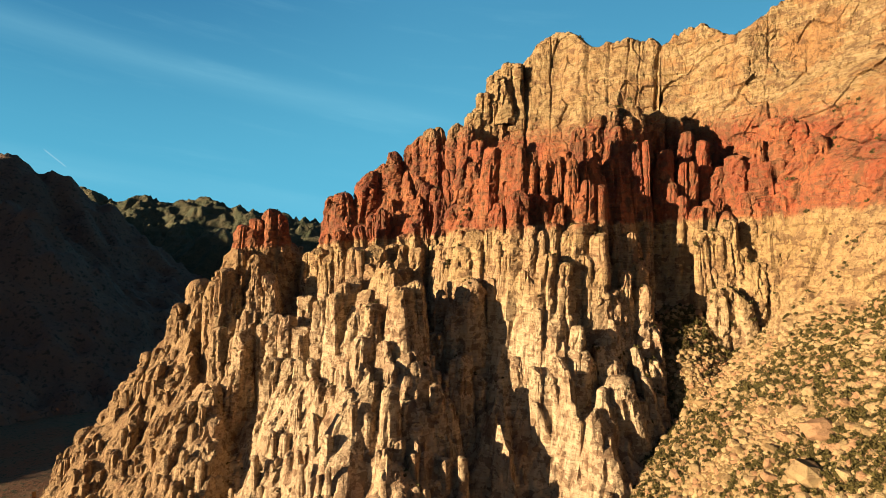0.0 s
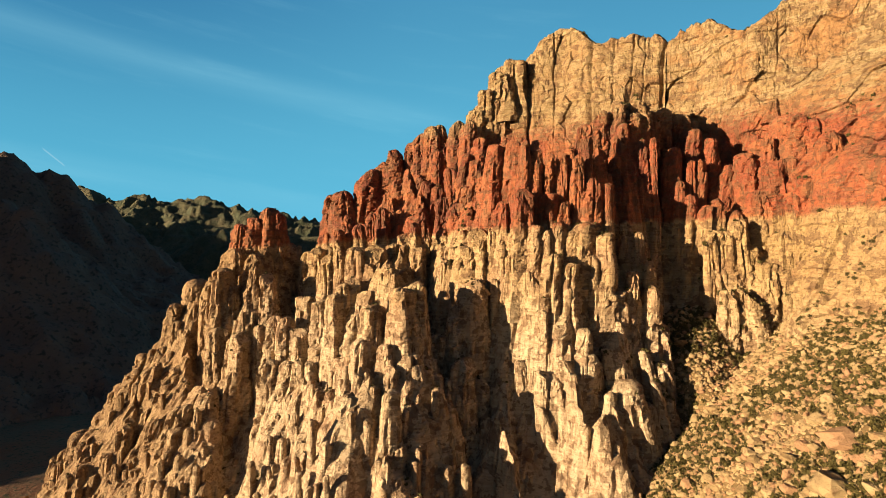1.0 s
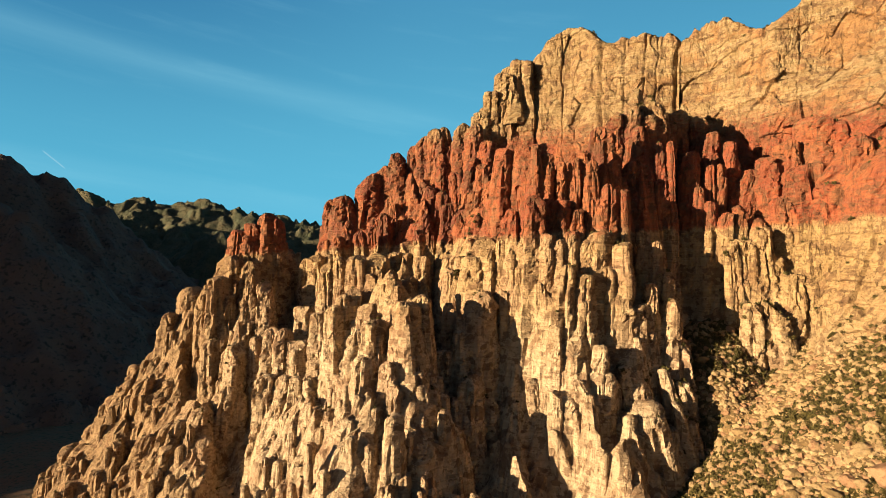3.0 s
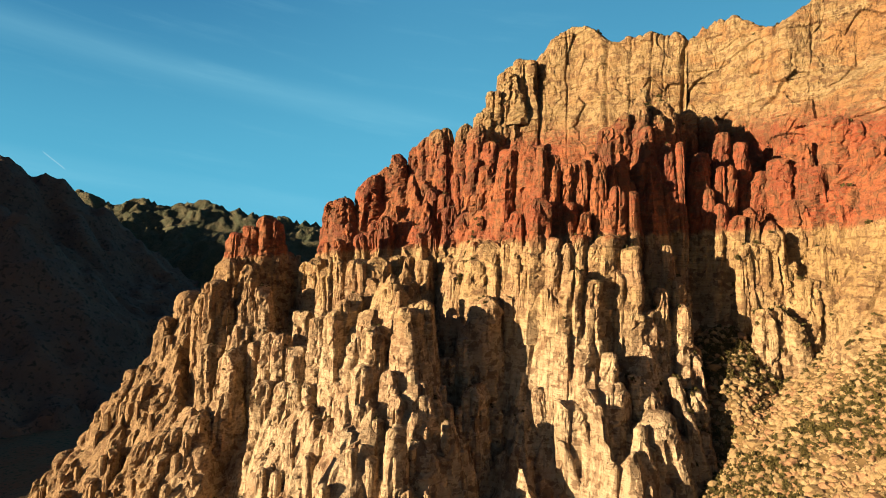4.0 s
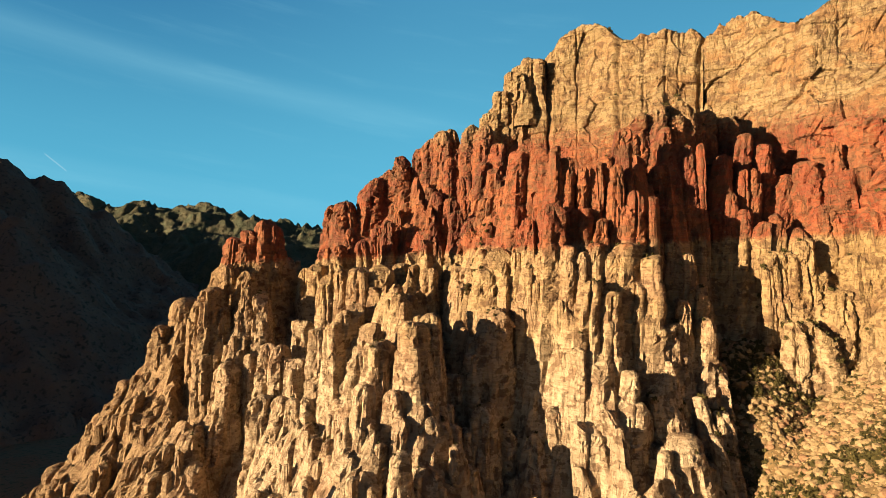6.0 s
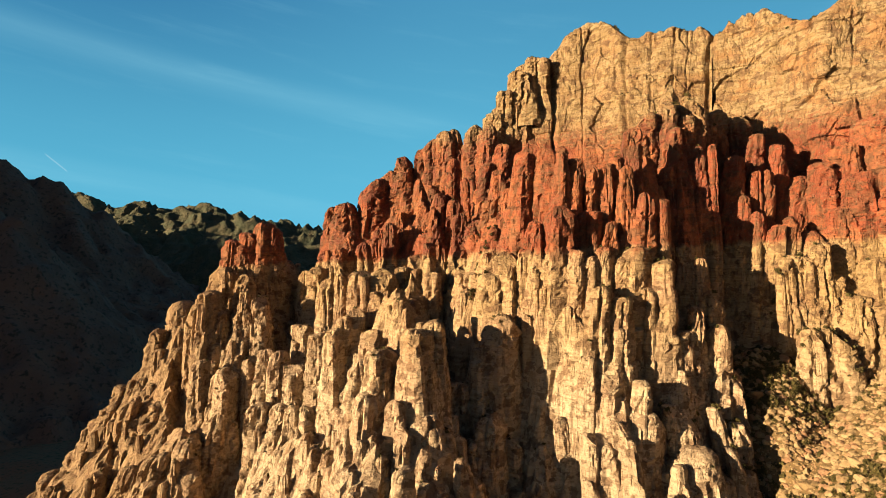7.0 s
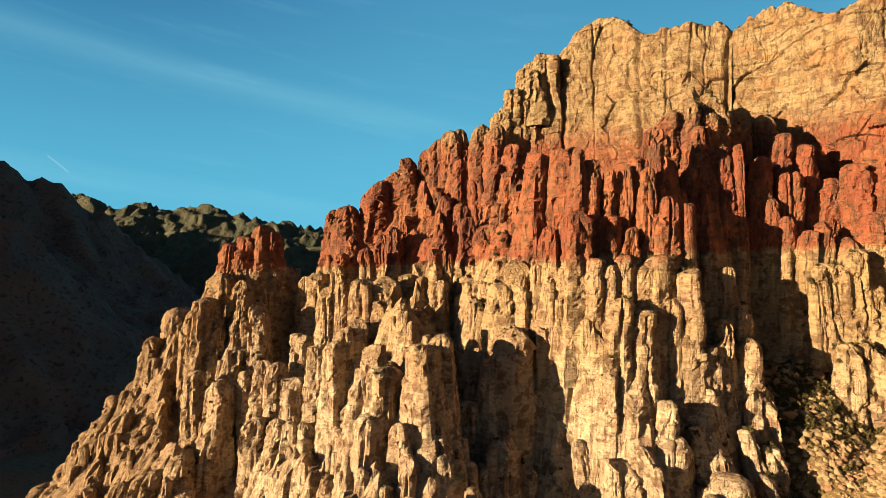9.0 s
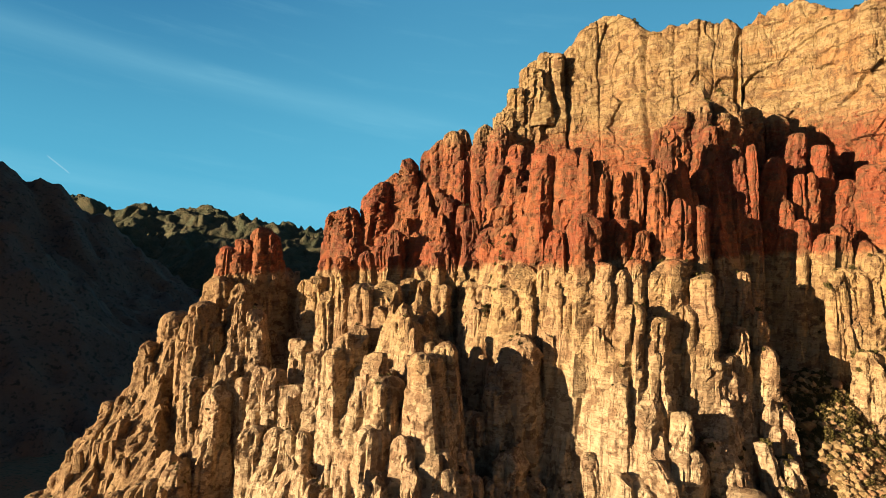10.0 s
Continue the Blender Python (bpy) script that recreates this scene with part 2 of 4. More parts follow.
def sandstone(name, dark):
    """Cream sandstone with a red band above it and cream again on top. dark: how much desert varnish lies on the red."""
    m, t, s = graph(name)
    place = t.nodes.new("ShaderNodeNewGeometry").outputs["Position"]
    axis = t.nodes.new("ShaderNodeSeparateXYZ")
    t.links.new(place, axis.inputs[0])
    x, y, z = axis.outputs
    broad = noise_at(t, place, 0.016, detail=4)
    patch = noise_at(t, place, 0.07, (1, 1, 0.6), detail=6, rough=0.62, shift=31)
    blotch = noise_at(t, place, 0.22, (1, 1, 1.9), detail=5, rough=0.6, shift=53)
    fine = noise_at(t, place, 0.6, detail=7, rough=0.65, shift=7)
    beds = noise_at(t, place, 0.55, (0.05, 0.05, 1.0), detail=5, rough=0.6, shift=3)
    streak = noise_at(t, place, 0.20, (1, 1, 0.10), detail=5, rough=0.6, shift=13)
    wander = calc(t, "MULTIPLY", calc(t, "SUBTRACT", patch, 0.5), 22.0)
    roam = calc(t, "MULTIPLY", calc(t, "SUBTRACT", broad, 0.5), 40.0)
    # heights above the two bedding planes
    low = calc(t, "ADD", calc(t, "MULTIPLY_ADD", x, -0.05, z), wander)
    high = calc(t, "ADD", calc(t, "ADD", calc(t, "MULTIPLY_ADD", y, -0.13, z), wander), roam)
    red_in = step_up(t, low, 131, 137)
    red_out = step_up(t, calc(t, "ADD", high, calc(t, "MULTIPLY", calc(t, "SUBTRACT", blotch, 0.5), 70.0)), 160, 196)
    cream = blend(t, step_up(t, beds, 0.35, 0.65), (0.325, 0.208, 0.098), (0.425, 0.288, 0.146))
    cream = blend(t, calc(t, "MULTIPLY", step_up(t, broad, 0.50, 0.62), 0.7), cream, (0.370, 0.235, 0.135))
    cream = blend(t, calc(t, "MULTIPLY", step_up(t, calc(t, "ADD", z, wander), 112, 40), 0.62), cream, blend(t, step_up(t, beds, 0.35, 0.65), (0.425, 0.318, 0.212), (0.520, 0.410, 0.285)))
    red = blend(t, step_up(t, broad, 0.40, 0.60), (0.290, 0.074, 0.031), (0.352, 0.120, 0.046))
    red = blend(t, calc(t, "MULTIPLY", step_up(t, beds, 0.42, 0.66), 0.8), red, (0.245, 0.077, 0.040))
    red = blend(t, calc(t, "MULTIPLY", step_up(t, patch, 0.62, 0.40), dark), red, (0.118, 0.037, 0.026))
    cream = blend(t, calc(t, "MULTIPLY", step_up(t, noise_at(t, place, 0.02, detail=6, rough=0.65, shift=43), 0.52, 0.60), 0.45), cream, (0.380, 0.225, 0.135))
    cream = blend(t, calc(t, "MULTIPLY", step_up(t, calc(t, "ADD", x, calc(t, "MULTIPLY", wander, 5.0)), -150, -300), 0.8), cream, (0.275, 0.168, 0.080))
    cream = blend(t, calc(t, "MULTIPLY", step_up(t, calc(t, "ADD", x, wander), 170, 270), 0.6), cream, (0.300, 0.190, 0.078))
    rock = blend(t, red_in, cream, red)
    top = blend(t, step_up(t, beds, 0.35, 0.65), (0.262, 0.168, 0.074), (0.345, 0.245, 0.128))
    rust = noise_at(t, place, 0.028, (1, 1, 1.6), detail=7, rough=0.66, shift=67)
    top = blend(t, calc(t, "MULTIPLY", step_up(t, rust, 0.48, 0.57), calc(t, "MULTIPLY_ADD", step_up(t, x, 170, 290), 0.5, 0.25)), top, (0.280, 0.138, 0.054))
    rock = blend(t, red_out, rock, top)
    rock = blend(t, calc(t, "MULTIPLY", step_up(t, blotch, 0.56, 0.60), 0.42), rock, (0.150, 0.084, 0.042))
    rock = blend(t, calc(t, "MULTIPLY", step_up(t, patch, 0.57, 0.63), 0.4), rock, (0.230, 0.112, 0.052))
    rock = blend(t, calc(t, "MULTIPLY", step_up(t, streak, 0.58, 0.66), 0.55), rock, (0.095, 0.054, 0.031))
    rock = blend(t, calc(t, "MULTIPLY", step_up(t, fine, 0.60, 0.72), 0.30), rock, (0.102, 0.061, 0.034))
    rock = blend(t, calc(t, "MULTIPLY", step_up(t, fine, 0.42, 0.32), 0.30), rock, (0.449, 0.354, 0.231))
    stain = noise_at(t, place, 0.045, (1, 1, 0.7), detail=8, rough=0.68, shift=91)
    rock = blend(t, calc(t, "MULTIPLY", step_up(t, stain, 0.55, 0.59), 0.30), rock, (0.175, 0.096, 0.048))
    rock = blend(t, 1.0, rock, (0.86, 0.86, 0.86), "MULTIPLY")
    lines = crease(t, place, 0.9, (0.09, 0.09, 1.0), 0.035, 19)
    rock = blend(t, calc(t, "MULTIPLY", calc(t, "MULTIPLY", calc(t, "SUBTRACT", 1.0, lines), step_up(t, broad, 0.44, 0.58)), 0.30), rock, (0.150, 0.085, 0.045))
    varnish = noise_at(t, place, 0.11, (1, 1, 1.25), detail=9, rough=0.6, shift=29)
    rock = blend(t, calc(t, "MULTIPLY", step_up(t, varnish, 0.545, 0.562), 0.62), rock, (0.105, 0.054, 0.028))
    t.links.new(rock, s.inputs["Base Color"])
    s.inputs["Roughness"].default_value = 0.92
    s.inputs["Specular IOR Level"].default_value = 0.2
    tall = crease(t, place, 0.16, (1, 1, 0.13), 0.03, 71)
    relief(t, s, [(patch, 1.0), (streak, 0.7), (tall, 0.6), (beds, 0.8), (lines, 0.2), (blotch, 0.5), (fine, 1.1)])
    return m


def earth(name, a, b, c, scale, deep=1.0):
    m, t, s = graph(name)
    place = t.nodes.new("ShaderNodeNewGeometry").outputs["Position"]
    wide = noise_at(t, place, scale, detail=6, rough=0.6)
    small = noise_at(t, place, scale * 9, detail=6, rough=0.65, shift=5)
    col = blend(t, step_up(t, wide, 0.38, 0.62), a, b)
    col = blend(t, step_up(t, small, 0.52, 0.64), col, c)
    t.links.new(col, s.inputs["Base Color"])
    s.inputs["Roughness"].default_value = 0.95
    s.inputs["Specular IOR Level"].default_value = 0.15
    relief(t, s, [(wide, 0.06 * deep / scale), (small, 0.02 * deep / scale)])
    return m


def boulder_stone():
    m, t, s = graph("boulder_stone")
    place = t.nodes.new("ShaderNodeNewGeometry").outputs["Position"]
    r = t.nodes.new("ShaderNodeObjectInfo").outputs["Random"]
    a = noise_at(t, place, 0.35, detail=6, rough=0.6)
    b = noise_at(t, place, 1.8, detail=5, rough=0.6, shift=9)
    r = calc(t, "FRACT", calc(t, "ADD", r, t.nodes.new("ShaderNodeNewGeometry").outputs["Random Per Island"]), 0.0)
    col = blend(t, r, (0.200, 0.132, 0.062), (0.365, 0.262, 0.138))
    col = blend(t, calc(t, "MULTIPLY", step_up(t, r, 0.74, 0.80), 0.75), col, (0.240, 0.118, 0.064))
    col = blend(t, calc(t, "MULTIPLY", step_up(t, a, 0.5, 0.68), 0.7), col, (0.172, 0.092, 0.048))
    col = blend(t, calc(t, "MULTIPLY", step_up(t, b, 0.55, 0.7), 0.6), col, (0.090, 0.062, 0.036))
    t.links.new(col, s.inputs["Base Color"])
    s.inputs["Roughness"].default_value = 0.92
    s.inputs["Specular IOR Level"].default_value = 0.2
    relief(t, s, [(a, 1.0), (b, 0.5)])
    return m


def leaves(name, a, b):
    m, t, s = graph(name)
    r = t.nodes.new("ShaderNodeNewGeometry").outputs["Random Per Island"]
    t.links.new(blend(t, r, a, b), s.inputs["Base Color"])
    s.inputs["Roughness"].default_value = 0.75
    s.inputs["Specular IOR Level"].default_value = 0.2
    return m


SANDSTONE = sandstone("banded_sandstone", 0.4)
VARNISHED = sandstone("varnished_sandstone", 0.8)
TALUS_EARTH = earth("talus_earth", (0.160, 0.100, 0.043), (0.118, 0.074, 0.032), (0.050, 0.043, 0.021), 0.05)
VALLEY_EARTH = earth("valley_earth", (0.105, 0.070, 0.042), (0.133, 0.063, 0.035), (0.042, 0.045, 0.025), 0.02)
HILL_ROCK = earth("hill_rock", (0.110, 0.070, 0.055), (0.140, 0.084, 0.060), (0.052, 0.040, 0.030), 0.012, 3.0)
FAR_ROCK = earth("far_rock", (0.055, 0.060, 0.036), (0.092, 0.078, 0.046), (0.028, 0.036, 0.022), 0.022, 5.0)
LEAF = leaves("scrub_leaf", (0.040, 0.032, 0.008), (0.078, 0.060, 0.017))


def part(name, me, parent=None, label=""):
    ob = new(name, me)
    if parent:
        ob.parent = parent
    return tagged(ob, label)


# ---- ground and distance ----
TALUS = (19.0, 0.80, -0.15)


def ground_sheet():
    gx = np.r_[np.linspace(-9000, -1200, 24), np.linspace(-1150, 1150, 116), np.linspace(1200, 9000, 24)]
    gy = np.r_[np.linspace(-9000, -700, 20), np.linspace(-650, 1650, 116), np.linspace(1700, 9000, 24)]
    X, Y = np.meshgrid(gx, gy)
    Z = -172 + 10 * fbm(X / 160, Y / 160, 0 * X, 4, 5)
    return tagged(new("ground", grid_mesh("ground", X, Y, Z, VALLEY_EARTH)), "dry reddish desert valley floor with sparse scrub", "ground", kind="structure")


FAR_RIDGES = [
    (0.75, 260, 0.45, [(-3200, 2300, 640), (-2400, 2450, 560), (-1738, 2450, 403), (-1558, 2420, 350), (-1405, 2400, 368), (-1277, 2420, 330), (-1098, 2430, 343), (-894, 2430, 288), (-575, 2450, 250), (-250, 2480, 225), (200, 2500, 240)]),
    (1.0, 200, 0.5, [(-1040, 2090, 130), (-930, 2030, 178), (-880, 2010, 196), (-835, 1990, 185), (-790, 1970, 110)]),
    (0.7, 300, 0.45, [(-1277, 2420, 320), (-1150, 2250, 215), (-1000, 2080, 150), (-880, 1900, 60)]),
]
LEFT_RIDGES = [
    # crest before (-1250, 1540) is out of view, added to shade the valley
    (0.95, 330, 0.5, [(-1150, 150, -110), (-1350, 350, 0), (-1700, 700, 380), (-1800, 1000, 440), (-1420, 1380, 428), (-1250, 1540, 385), (-1170, 1580, 340), (-1080, 1640, 270), (-960, 1740, 140), (-860, 1800, 0), (-800, 1840, -150)]),
    # unseen ridge, added to throw shade over the lower far ridge
    (0.95, 330, 0.5, [(-3200, 900, 600), (-2500, 1700, 450), (-2250, 2100, 345), (-2150, 2350, 300)]),
    (1.1, 330, 0.6, [(-1250, 1350, 330), (-1100, 1240, 250), (-945, 1200, 205), (-880, 1180, 120), (-820, 1150, 0)]),
]


def hill(name, ridges, x0, x1, y0, y1, step, amp, sink, seed, label, material):
    X, Y = np.meshgrid(np.arange(x0, x1, step), np.arange(y0, y1, step))
    Z = ridge_height(X, Y, ridges, -230)
    rough = 0.55 * fbm(X / 150, Y / 150, 0 * X, 3, seed) + 0.5 * fbm(X / 40, Y / 40, 0 * X, 4, seed + 5)
    wx, wy = X + 30 * vnoise(X / 80, Y / 80, 0 * X, seed + 11), Y + 30 * vnoise(X / 80, Y / 80, 0 * X, seed + 12)
    spur = sum(k * (1 - np.abs(vnoise(wx / d, wy / d, 0 * X, seed + d))) ** 2 for k, d in ((0.40, 110), (0.45, 48), (0.28, 23)))
    Z = Z + amp * (rough + spur - sink)
    ledge = 34.0
    k = Z / ledge + 0.3 * vnoise(X / 200, Y / 200, 0 * X, seed + 3)
    f = k - np.floor(k)
    Z = Z + ledge * 0.8 * (f * f * (3 - 2 * f) - f)
    return tagged(new(name, grid_mesh(name, X, Y, Z, material)), label, "mountain ridge", kind="structure")


ground_sheet()
hill("far_ridge", FAR_RIDGES, -3000, 500, 1750, 2850, 7.5, 44, 0.42, 21, "distant scrubby mountain ridge in dim evening light", FAR_ROCK)
hill("canyon_side", LEFT_RIDGES, -3300, -330, 0, 2400, 10, 46, 0.66, 41, "dark shaded canyon hillside with layered ledges", HILL_ROCK)


def sky_backdrop():
    """Far evening sky with thin cirrus streaks, well behind the last ridge."""
    m = bpy.data.materials.new("evening_sky")
    m.use_nodes = True
    t = m.node_tree
    t.nodes.clear()
    place = t.nodes.new("ShaderNodeNewGeometry").outputs["Position"]
    axis = t.nodes.new("ShaderNodeSeparateXYZ")
    t.links.new(place, axis.inputs[0])
    x, y, z = axis.outputs
    up = step_up(t, z, 0, 2900)
    col = blend(t, up, SKY_LOW, SKY_HIGH)
    col = blend(t, calc(t, "MULTIPLY", step_up(t, x, -3200, 300), 0.30), col, (0.046, 0.176, 0.245))
    # cirrus lies in slanting bands
    slant = calc(t, "MULTIPLY_ADD", x, 0.145, z)
    wave = node(t, "CombineXYZ")
    t.links.new(calc(t, "MULTIPLY", x, 0.0008), wave.inputs[0])
    t.links.new(calc(t, "MULTIPLY", slant, 0.006), wave.inputs[1])
    n = node(t, "TexNoise", Scale=1.0, Detail=6.0, Roughness=0.6)
    t.links.new(wave.outputs[0], n.inputs[0])
    wisp = n.outputs["Fac"]
    band = calc(t, "MULTIPLY", step_up(t, slant, 1090, 1290), step_up(t, slant, 1470, 1280))
    band = calc(t, "MULTIPLY", band, step_up(t, x, 500, -700))
    low = calc(t, "MULTIPLY", step_up(t, slant, 100, 330), step_up(t, slant, 480, 360))
    veil = calc(t, "ADD", calc(t, "MULTIPLY", band, calc(t, "MULTIPLY_ADD", wisp, 0.8, 0.15)), calc(t, "MULTIPLY", low, calc(t, "MULTIPLY", wisp, 0.6)))
    veil = calc(t, "ADD", veil, calc(t, "MULTIPLY", step_up(t, wisp, 0.5, 0.8), 0.3))
    # a short vapour trail
    along = calc(t, "ADD", x, 2833.0)
    off = calc(t, "ABSOLUTE", calc(t, "ADD", calc(t, "MULTIPLY_ADD", along, 1.1, z), -783.0), 0.0)
    trail = calc(t, "MULTIPLY", step_up(t, off, 9.0, 3.0), step_up(t, calc(t, "ABSOLUTE", along, 0.0), 58.0, 40.0))
    col = blend(t, calc(t, "MULTIPLY", veil, 0.25), col, SKY_VEIL)
    col = blend(t, calc(t, "MULTIPLY", trail, 0.3), col, (0.155, 0.232, 0.262))
    e = node(t, "Emission", Strength=1.0)
    t.links.new(col, e.inputs[0])
    out = t.nodes.new("ShaderNodeOutputMaterial")
    t.links.new(e.outputs[0], out.inputs[0])
    a = np.radians(np.linspace(-62, 62, 50))
    hgt = np.linspace(-400, 4200, 12)
    A, H = np.meshgrid(a, hgt)
    me = grid_mesh("sky_backdrop", 4700 * np.sin(A), 4700 * np.cos(A) + 60, H, m)
    tagged(new("sky_backdrop", me), "clear blue evening sky with thin cirrus streaks", "sky", kind="structure")


SKY_LOW, SKY_HIGH, SKY_VEIL = (0.034, 0.148, 0.210), (0.0083, 0.047, 0.104), (0.108, 0.228, 0.270)
sky_backdrop()

# ---- the mountain ----
FACING = radians(246)                                      # the way the main joint faces look


def column(x, y, top, foot, r, seg, dz, seed, rough=1.0, aside=0.0, step=0.09, facing=None, taper=0.38):
    """Corners and quads of one jointed sandstone tower: flat faces, courses that step back, a broken, rounded top."""
    rng = np.random.default_rng(seed)
    tall = top - foot
    cap = min(r * rng.uniform(0.15, 0.4 + taper), tall * 0.4)
    z = np.r_[np.arange(foot, top - cap, dz), top - cap + cap * np.sin(np.linspace(0, math.pi / 2, 5))]
    turn = FACING + 0.24 * min(max(-x / 250, 0), 1) + rng.normal() * 0.24
    side = [rng.uniform(1.3, 1.75), rng.uniform(1.3, 1.7)]
    if facing:
        turn, side[0] = facing, 1.68
    faces = [(turn, 0.93), (turn + side[0], 0.9), (turn + 3.14, 1.0), (turn - side[1], 0.9), (turn + 0.8, 1.6 if facing else rng.uniform(0.95, 1.35)), (turn - 0.8, rng.uniform(0.95, 1.35)), (turn + 2.4, 1.2), (turn - 2.4, 1.2)]
    # courses from the top down: each face steps out by chance at a bedding joint
    levels = [top - r * rng.uniform(0.5, 1.6)]
    while levels[-1] > foot:
        levels.append(levels[-1] - r * rng.uniform(0.6, 3.6))
    bed = np.searchsorted(-np.array(levels), -z)
    reach = []
    for a, d in faces:
        out = d * rng.uniform(0.75 - 0.5 * taper, 1.06 - 0.4 * taper)
        run = [out]
        for _ in levels:
            out = min(out + (rng.uniform(0.3, 1.6) * step if rng.uniform() < 0.5 else 0.0), 1.22 * d)
            run.append(out)
        reach.append(np.array(run)[bed] + rng.uniform(-0.03, 0.03, len(levels) + 1)[bed] + taper * (1 - (z - foot) / tall))
    th = np.linspace(0, 2 * math.pi, seg, endpoint=False)
    T, Z = np.meshgrid(th, z)
    p = rng.uniform(7, 15)
    total = 0
    for (a, _), d in zip(faces, reach):
        total = total + (np.clip(np.cos(T - a), 0, 1) / d[:, None]) ** p
    R = r * total ** (-1 / p)
    # weathered courses: rounded shoulders, with grooves along the beds
    ends = np.r_[top, levels]
    u = np.clip((ends[bed] - z) / np.maximum(ends[bed] - ends[np.minimum(bed + 1, len(levels))], 0.5), 0, 1)
    groove = 0.09 * np.abs(2 * u - 1) ** 5
    R = R * (1 - groove[:, None] * np.clip(0.7 + vnoise(np.cos(T) * 1.5 + seed, np.sin(T) * 1.5, bed[:, None] * 3.1, 9), 0, 1.4))
    # upright cracks
    for _ in range(int(rng.integers(1, 5))):
        a, z1, z2, deep = turn + rng.uniform(-1.3, 1.5), rng.uniform(foot, top), rng.uniform(foot, top), rng.uniform(0.10, 0.30)
        away = np.abs((T - a - 0.25 * vnoise(Z / (1.6 * r), seed * 0.7, a, 12) + math.pi) % (2 * math.pi) - math.pi)
        R = R * (1 - deep * np.exp(-(away / 0.13) ** 2) * ((Z > min(z1, z2)) & (Z < max(z1, z2) + 0.3 * tall)))
    dome = np.clip((z - (top - cap)) / cap, 0, 1)
    R = R * np.sqrt(np.clip(1 - dome ** rng.uniform(2.0, 3.6), 0.0004, 1))[:, None]
    R = R * (1 + 0.12 * vnoise(np.cos(T) * 1.3 + seed * 3.7, np.sin(T) * 1.3, Z / 18 + seed, 3))
    deep, lean = rng.uniform(0.95, 1.25), rng.uniform(-0.03, 0.03) - aside
    X = x + lean * (Z - top) + 0.10 * r * vnoise(Z / 25, seed * 1.3, 0.5, 8) + R * np.cos(T)
    Y = y - 0.02 * (top - Z) + deep * R * np.sin(T)
    # the top breaks off along slanting joints
    for _ in range(3):
        a, fall, back = rng.uniform(0, 6.28), rng.uniform(0.25, 1.5), rng.uniform(-0.1, 0.7)
        off = (X - x - lean * (Z - top)) * math.cos(a) + (Y - y) * math.sin(a) + 0.4 * vnoise(X / 2.5, Y / 2.5, seed * 0.37, 10)
        Z = np.minimum(Z, np.maximum(top - fall * np.clip(off - back * r, 0, None), foot))
    push = rough * rock_push(X, Y, Z, r > 6) * min(1.0, r / 6.5) * np.sqrt(np.clip(1.02 - dome, 0, 1))[:, None]
    tip, slope = rng.uniform(0, 6.28), rng.uniform(0.0, 0.4)
    Zt = Z + dome[:, None] * slope * R * np.cos(T - tip) + 0.25 * dome[:, None] * push
    X, Y = X + push * np.cos(T), Y + push * np.sin(T)
    i = np.arange(len(z) * seg).reshape(len(z), seg)
    j = np.roll(i, -1, 1)
    faces = np.stack([i[:-1], j[:-1], j[1:], i[1:]], -1).reshape(-1, 4)
    return np.stack([X, Y, Zt], -1).reshape(-1, 3), faces


mountain = tagged(new("sandstone_mountain"), "banded cream and red sandstone mountain spur with jointed pillars", "mountain")


def core_height(X, Y):
    Z = land(X, Y)
    rock = np.clip((Z - talus_height(X, Y)) / 12, 0.0, 1)
    # rounded ribs with sharp creases between them run down the face, and broken ledges cross it
    wx = X + 7 * vnoise(X / 30, Y / 45, 0 * X, 52)
    rib = np.abs(vnoise(wx / 14, Y / 80, Z / 120, 53)) * 14 + np.abs(vnoise(wx / 6.5, Y / 50, Z / 60, 54)) * 4
    k = Z / 30 + 0.9 * vnoise(X / 22, Y / 60, 0 * X, 55)
    f = k - np.floor(k)
    ledge = 30 * 0.75 * (f * f * (3 - 2 * f) - f)
    hollow = 22 * np.clip(vnoise(X / 24, Y / 32, Z / 70, 58) - 0.05, 0, 1)
    return Z + rock * (5 * fbm(X / 26, Y / 26, Z / 40, 3, 51) + rib + ledge - 7.5 - hollow), rock


def mountain_core():
    X, Y = np.meshgrid(np.arange(-590, 560, 2.7), np.arange(250, 800, 2.7))
    Z, rock = core_height(X, Y)
    gy, gx = np.gradient(Z, 2.7)
    k = 1 / np.sqrt(1 + gx * gx + gy * gy)
    push = 0.5 * rock_push(X, Y, Z) * rock
    Z2 = Z + push * k + 0.8 * fbm(X / 5, Y / 5, 0 * X, 4, 57) * (1 - rock)
    X2, Y2 = X - push * gx * k, Y - push * gy * k
    Z2 = np.where((Z < -160) | (rock < 0.02), Z2 - 40, Z2)
    return part("rock_core", grid_mesh("rock_core", X2, Y2, Z2, SANDSTONE, False), mountain)


# high walls, lofted between lines at falling heights
WALL = [
    (430, [(232, 626), (248, 612), (281, 578), (300, 522), (345, 502), (405, 455), (480, 380), (560, 280)]),
    (300, [(230, 616), (246, 604), (275, 574), (296, 512), (333, 492), (375, 440), (430, 360), (500, 260)]),
    (255, [(222, 600), (235, 590), (270, 556), (288, 500), (311, 467), (340, 410), (380, 330), (430, 240)]),
    (180, [(212, 572), (228, 556), (262, 536), (284, 506), (287, 462), (283, 407), (300, 330), (340, 230)]),
    (120, [(200, 535), (220, 520), (248, 505), (258, 470), (274, 420), (268, 395), (282, 320), (320, 225)]),
    (40, [(190, 485), (205, 470), (225, 445), (240, 420), (246, 403), (238, 366), (258, 295), (300, 215)]),
]
